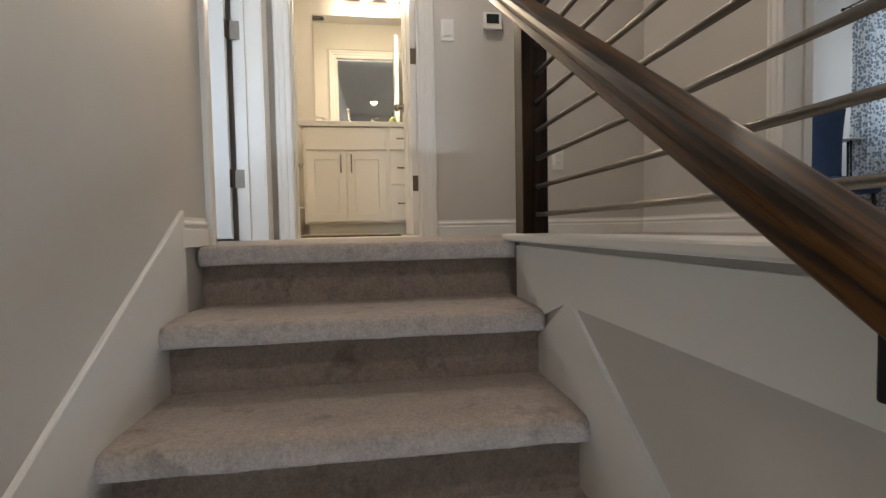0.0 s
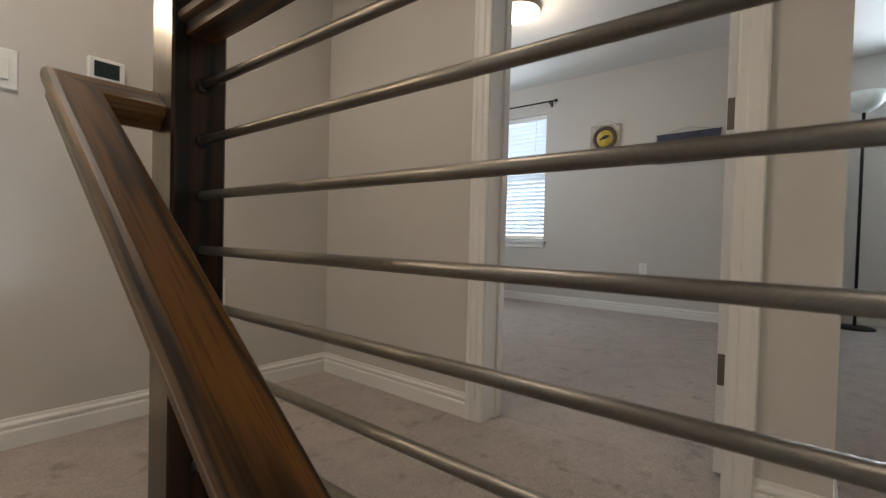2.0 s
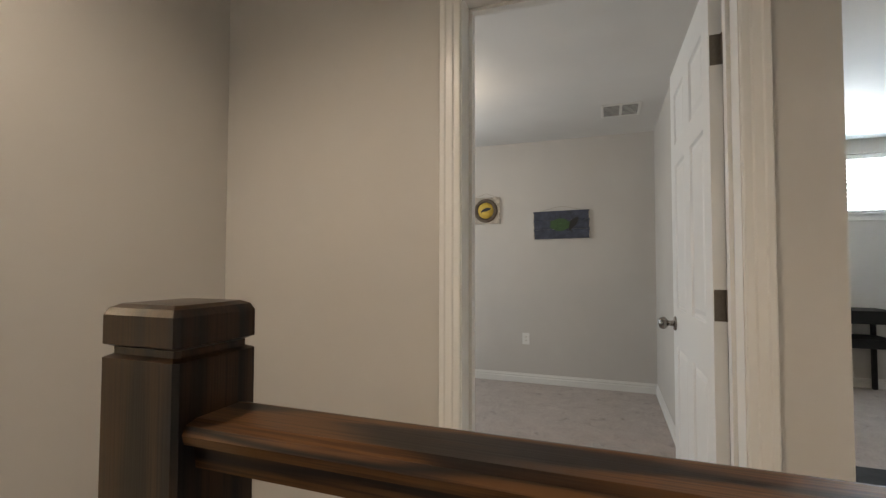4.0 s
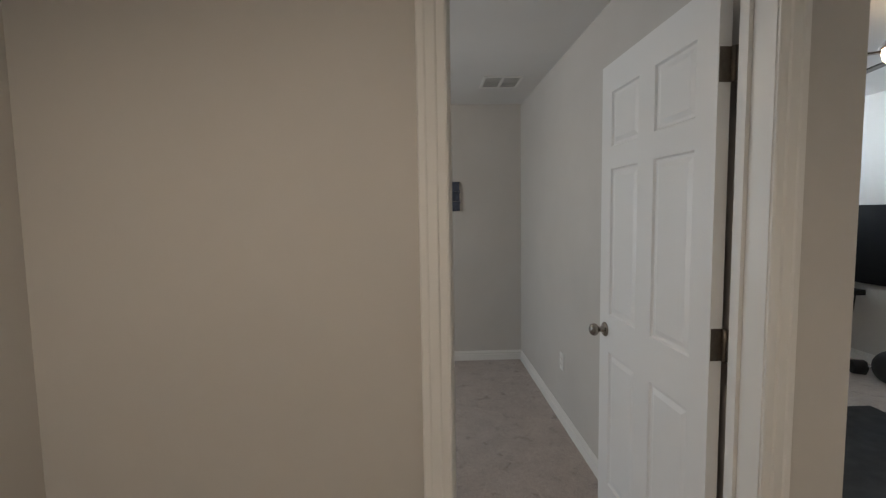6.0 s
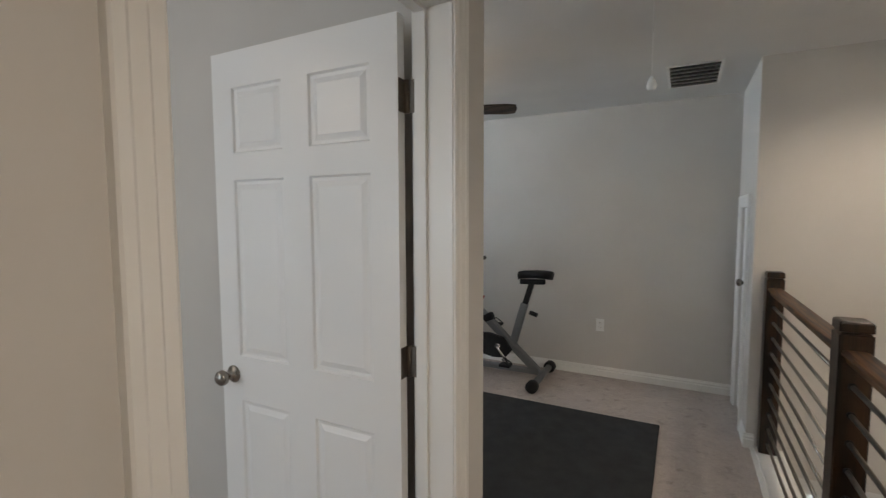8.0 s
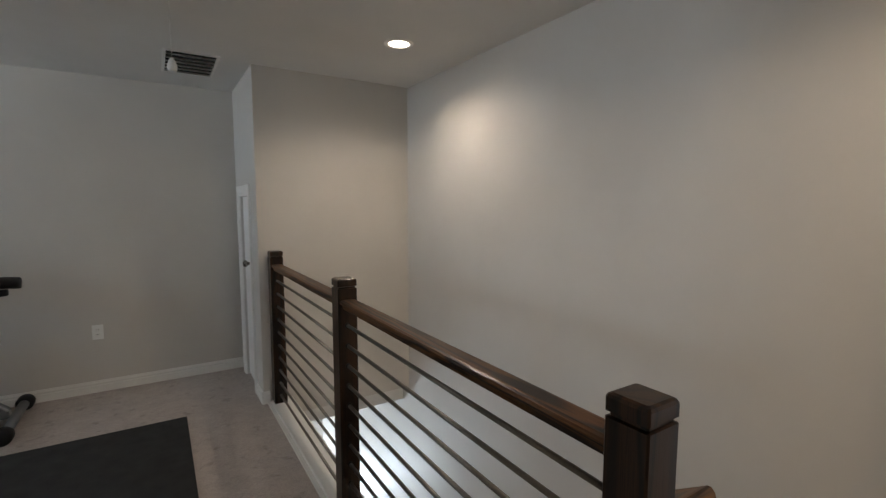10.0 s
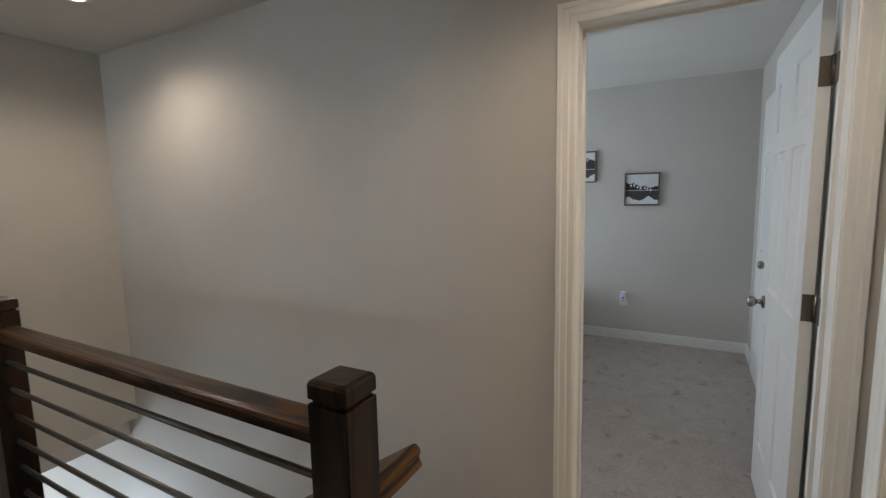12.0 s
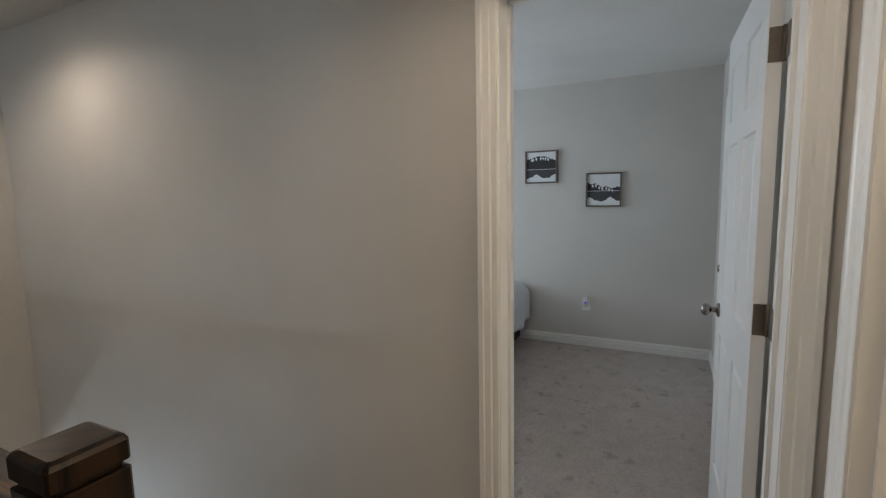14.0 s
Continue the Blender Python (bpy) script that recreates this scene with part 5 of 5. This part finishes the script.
tv = thing("television", "wall-mounted flat black television, switched off", "television", pose(4.20, YF, 1.10))
part("screen", box_bm(-0.63, 0.63, 0.055, 0.085, -0.355, 0.355, r=0.004), TVMAT, tv)
part("bracket", box_bm(-0.2, 0.2, 0.0, 0.054, -0.15, 0.15), BLACK, tv)
dk = thing("console_table", "narrow black table on hairpin legs below the television", "table", pose(4.55, -3.62, 0))
part("tabletop", box_bm(-0.62, 0.62, -0.24, 0.20, 0.635, 0.685, r=0.004), BLACK, dk)
for x in (-0.57, 0.57):
    for y in (-0.19, 0.15):
        sx = -1 if x > 0 else 1
        part("hairpin_leg", tube(bmesh.new(), [(x, y, 0.636), (x - 0.02 * sx + 0.05 * sx, y + 0.01, 0.30), (x + 0.055 * sx, y + 0.01, 0.02), (x + 0.075 * sx, y + 0.01, 0.006), (x + 0.095 * sx, y + 0.01, 0.03), (x + 0.16 * sx, y, 0.636)], 0.006, 8), BLACK, dk)
ball = thing("medicine_ball", "dark rubber medicine ball on the carpet", "ball", pose(3.42, -3.62, 0.14))
part("ball", lathe(bmesh.new(), [(0.14 * math.sin(math.pi * k / 16), -0.14 * math.cos(math.pi * k / 16)) for k in range(17)], n=28), RUBBER, ball)


def dumbbell(x, y, turn, s=1.0):
    d = thing("dumbbell", "black rubber hex dumbbell lying on the carpet", "dumbbell", pose(x, y, 0.058 * s, 0, 0, turn), group="dumbbells by the wall")
    part("handle", cyl(bmesh.new(), (-0.07 * s, 0, 0), (0.07 * s, 0, 0), 0.016, n=12), CHROME, d, "chrome handle")
    for k in (-1, 1):
        bm = bmesh.new()
        cyl(bm, (0.068 * k * s, 0, 0), (0.165 * k * s, 0, 0), 0.066 * s, 0.06 * s, n=6)
        part("head", bm, RUBBER, d, "black hexagonal head")
    return d


for x, y, turn, s in ((2.86, -3.70, 82, 1.1), (3.02, -3.72, 95, 1.1), (3.18, -3.69, 88, 0.95), (3.66, -3.70, 70, 1.0)):
    dumbbell(x, y, turn, s)
bag = thing("gym_bag", "slumped dark grey gym bag by the wall", "bag", pose(2.72, -3.80, 0))
DUFFEL = plain("dark_grey_canvas", (0.035, 0.04, 0.042), 0.9, 0, 90, 0.4, 0.3)
bm = bmesh.new()
rings = []
for i in range(15):
    u = i / 14
    r = 0.09 * math.sin(math.pi * min(1, max(0.0, u * 0.92 + 0.04))) ** 0.45
    rings.append([bm.verts.new((-0.26 + 0.52 * u, r * 1.1 * math.cos(a), max(0.002, 0.085 + r * math.sin(a) * (0.9 + 0.12 * math.sin(u * 21 + a * 3))))) for a in [k * math.pi / 9 for k in range(18)]])
for a, b in zip(rings, rings[1:]):
    for k in range(18):
        bm.faces.new((a[k], a[(k + 1) % 18], b[(k + 1) % 18], b[k])).smooth = True
bm.faces.new(rings[0])
bm.faces.new(rings[-1])
part("body", bm, DUFFEL, bag)
part("strap", tube(bmesh.new(), [(-0.12, 0.06, 0.15), (-0.08, 0.07, 0.21), (0.0, 0.06, 0.235), (0.08, 0.07, 0.21), (0.12, 0.06, 0.15)], 0.009, 8), BLACK, bag)

for x, z in ((3.52, 1.855), (3.45, 1.79)):
    wp = thing("wall_badge", "small grey plaque on the loft wall", "plaque", wall_m(x, YF, 0) @ pose(0, 0, z), group="small wall plaques")
    part("plate", box_bm(-0.035, 0.035, 0, 0.012, -0.016, 0.016, r=0.003), plain("grey_plaque", (0.30, 0.32, 0.35), 0.5), wp)

fan = thing("ceiling_fan", "ceiling fan with dark wooden blades and a lit glass bowl", "ceiling fan", pose(2.1, -2.24, H))
part("canopy", lathe(bmesh.new(), [(0.0, 0.0), (0.075, 0.0), (0.078, -0.015), (0.05, -0.05), (0.018, -0.06), (0.018, -0.10)], n=32), FANWOOD, fan, "dark canopy")
part("motor", lathe(bmesh.new(), [(0.0, -0.10), (0.06, -0.10), (0.115, -0.125), (0.125, -0.15), (0.118, -0.185), (0.08, -0.20), (0.0, -0.20)], n=36), FANMETAL, fan, "brushed nickel motor housing")
part("uplight", lathe(bmesh.new(), [(0.135, -0.118), (0.128, -0.14), (0.132, -0.20), (0.15, -0.215)], n=36), FROST, fan, "glowing upper glass")
part("light_ring", lathe(bmesh.new(), [(0.08, -0.20), (0.16, -0.215), (0.175, -0.235), (0.172, -0.25), (0.15, -0.255), (0.07, -0.21)], n=36), FANMETAL, fan, "brushed nickel ring")
part("light_bowl", lathe(bmesh.new(), [(0.165, -0.252), (0.158, -0.29), (0.13, -0.33), (0.08, -0.355), (0.02, -0.365), (0.0, -0.366)], n=36), FROST, fan, "glowing frosted glass bowl")
part("finial", lathe(bmesh.new(), [(0.022, -0.362), (0.018, -0.375), (0.010, -0.385), (0.0, -0.39)], n=16), FANWOOD, fan)
for k in range(5):
    m = pose(0, 0, -0.262, 0, 0, 72 * k - 157)
    bm = bmesh.new()
    out = [(0.18, -0.055), (0.60, -0.068), (0.655, -0.055), (0.665, 0.0), (0.655, 0.055), (0.60, 0.068), (0.18, 0.055)]
    prism(bm, out, m @ pose(0, 0, -0.004, -13), 0.008)
    b = part("blade", bm, FANWOOD, fan, "dark wooden blade")
    bm = bmesh.new()
    bx(bm, 0.10, 0.24, -0.022, 0.022, -0.010, -0.005, r=0.001)
    bm.transform(m @ pose(0, 0, 0, -13))
    part("blade_arm", bm, FANMETAL, b, "metal blade arm")

lampst = thing("floor_lamp", "slim black floor lamp with a pale glass bowl shade", "floor lamp", pose(4.93, -1.16, 0))
part("base", lathe(bmesh.new(), [(0.0, 0.001), (0.14, 0.001), (0.14, 0.012), (0.12, 0.022), (0.02, 0.03), (0.0, 0.03)], n=32), BLACK, lampst, "round black base")
part("pole", cyl(bmesh.new(), (0, 0, 0.025), (0, 0, 1.86), 0.012, n=14), BLACK, lampst)
part("shade", lathe(bmesh.new(), [(0.0, 1.85), (0.03, 1.855), (0.09, 1.885), (0.135, 1.94), (0.155, 2.01), (0.15, 2.01), (0.13, 1.945), (0.085, 1.895), (0.0, 1.865)], n=32), plain("pale_lamp_glass", (0.70, 0.76, 0.72), 0.25, 0, 20, 0.01, 0.03), lampst, "pale frosted glass bowl")
shelf = thing("media_shelf", "low black two-tier open shelf against the loft wall", "shelf", pose(5.05, -2.25, 0))
part("top_board", box_bm(-0.2, 0.22, -0.55, 0.55, 0.66, 0.78, r=0.004), BLACK, shelf, "thick black top")
part("lower_board", box_bm(-0.2, 0.22, -0.55, 0.55, 0.44, 0.52, r=0.004), BLACK, shelf)
for x in (-0.17, 0.19):
    for y in (-0.52, 0.52):
        part("leg", box_bm(x - 0.018, x + 0.018, y - 0.018, y + 0.018, 0.0, 0.661, r=0.002), BLACK, shelf)
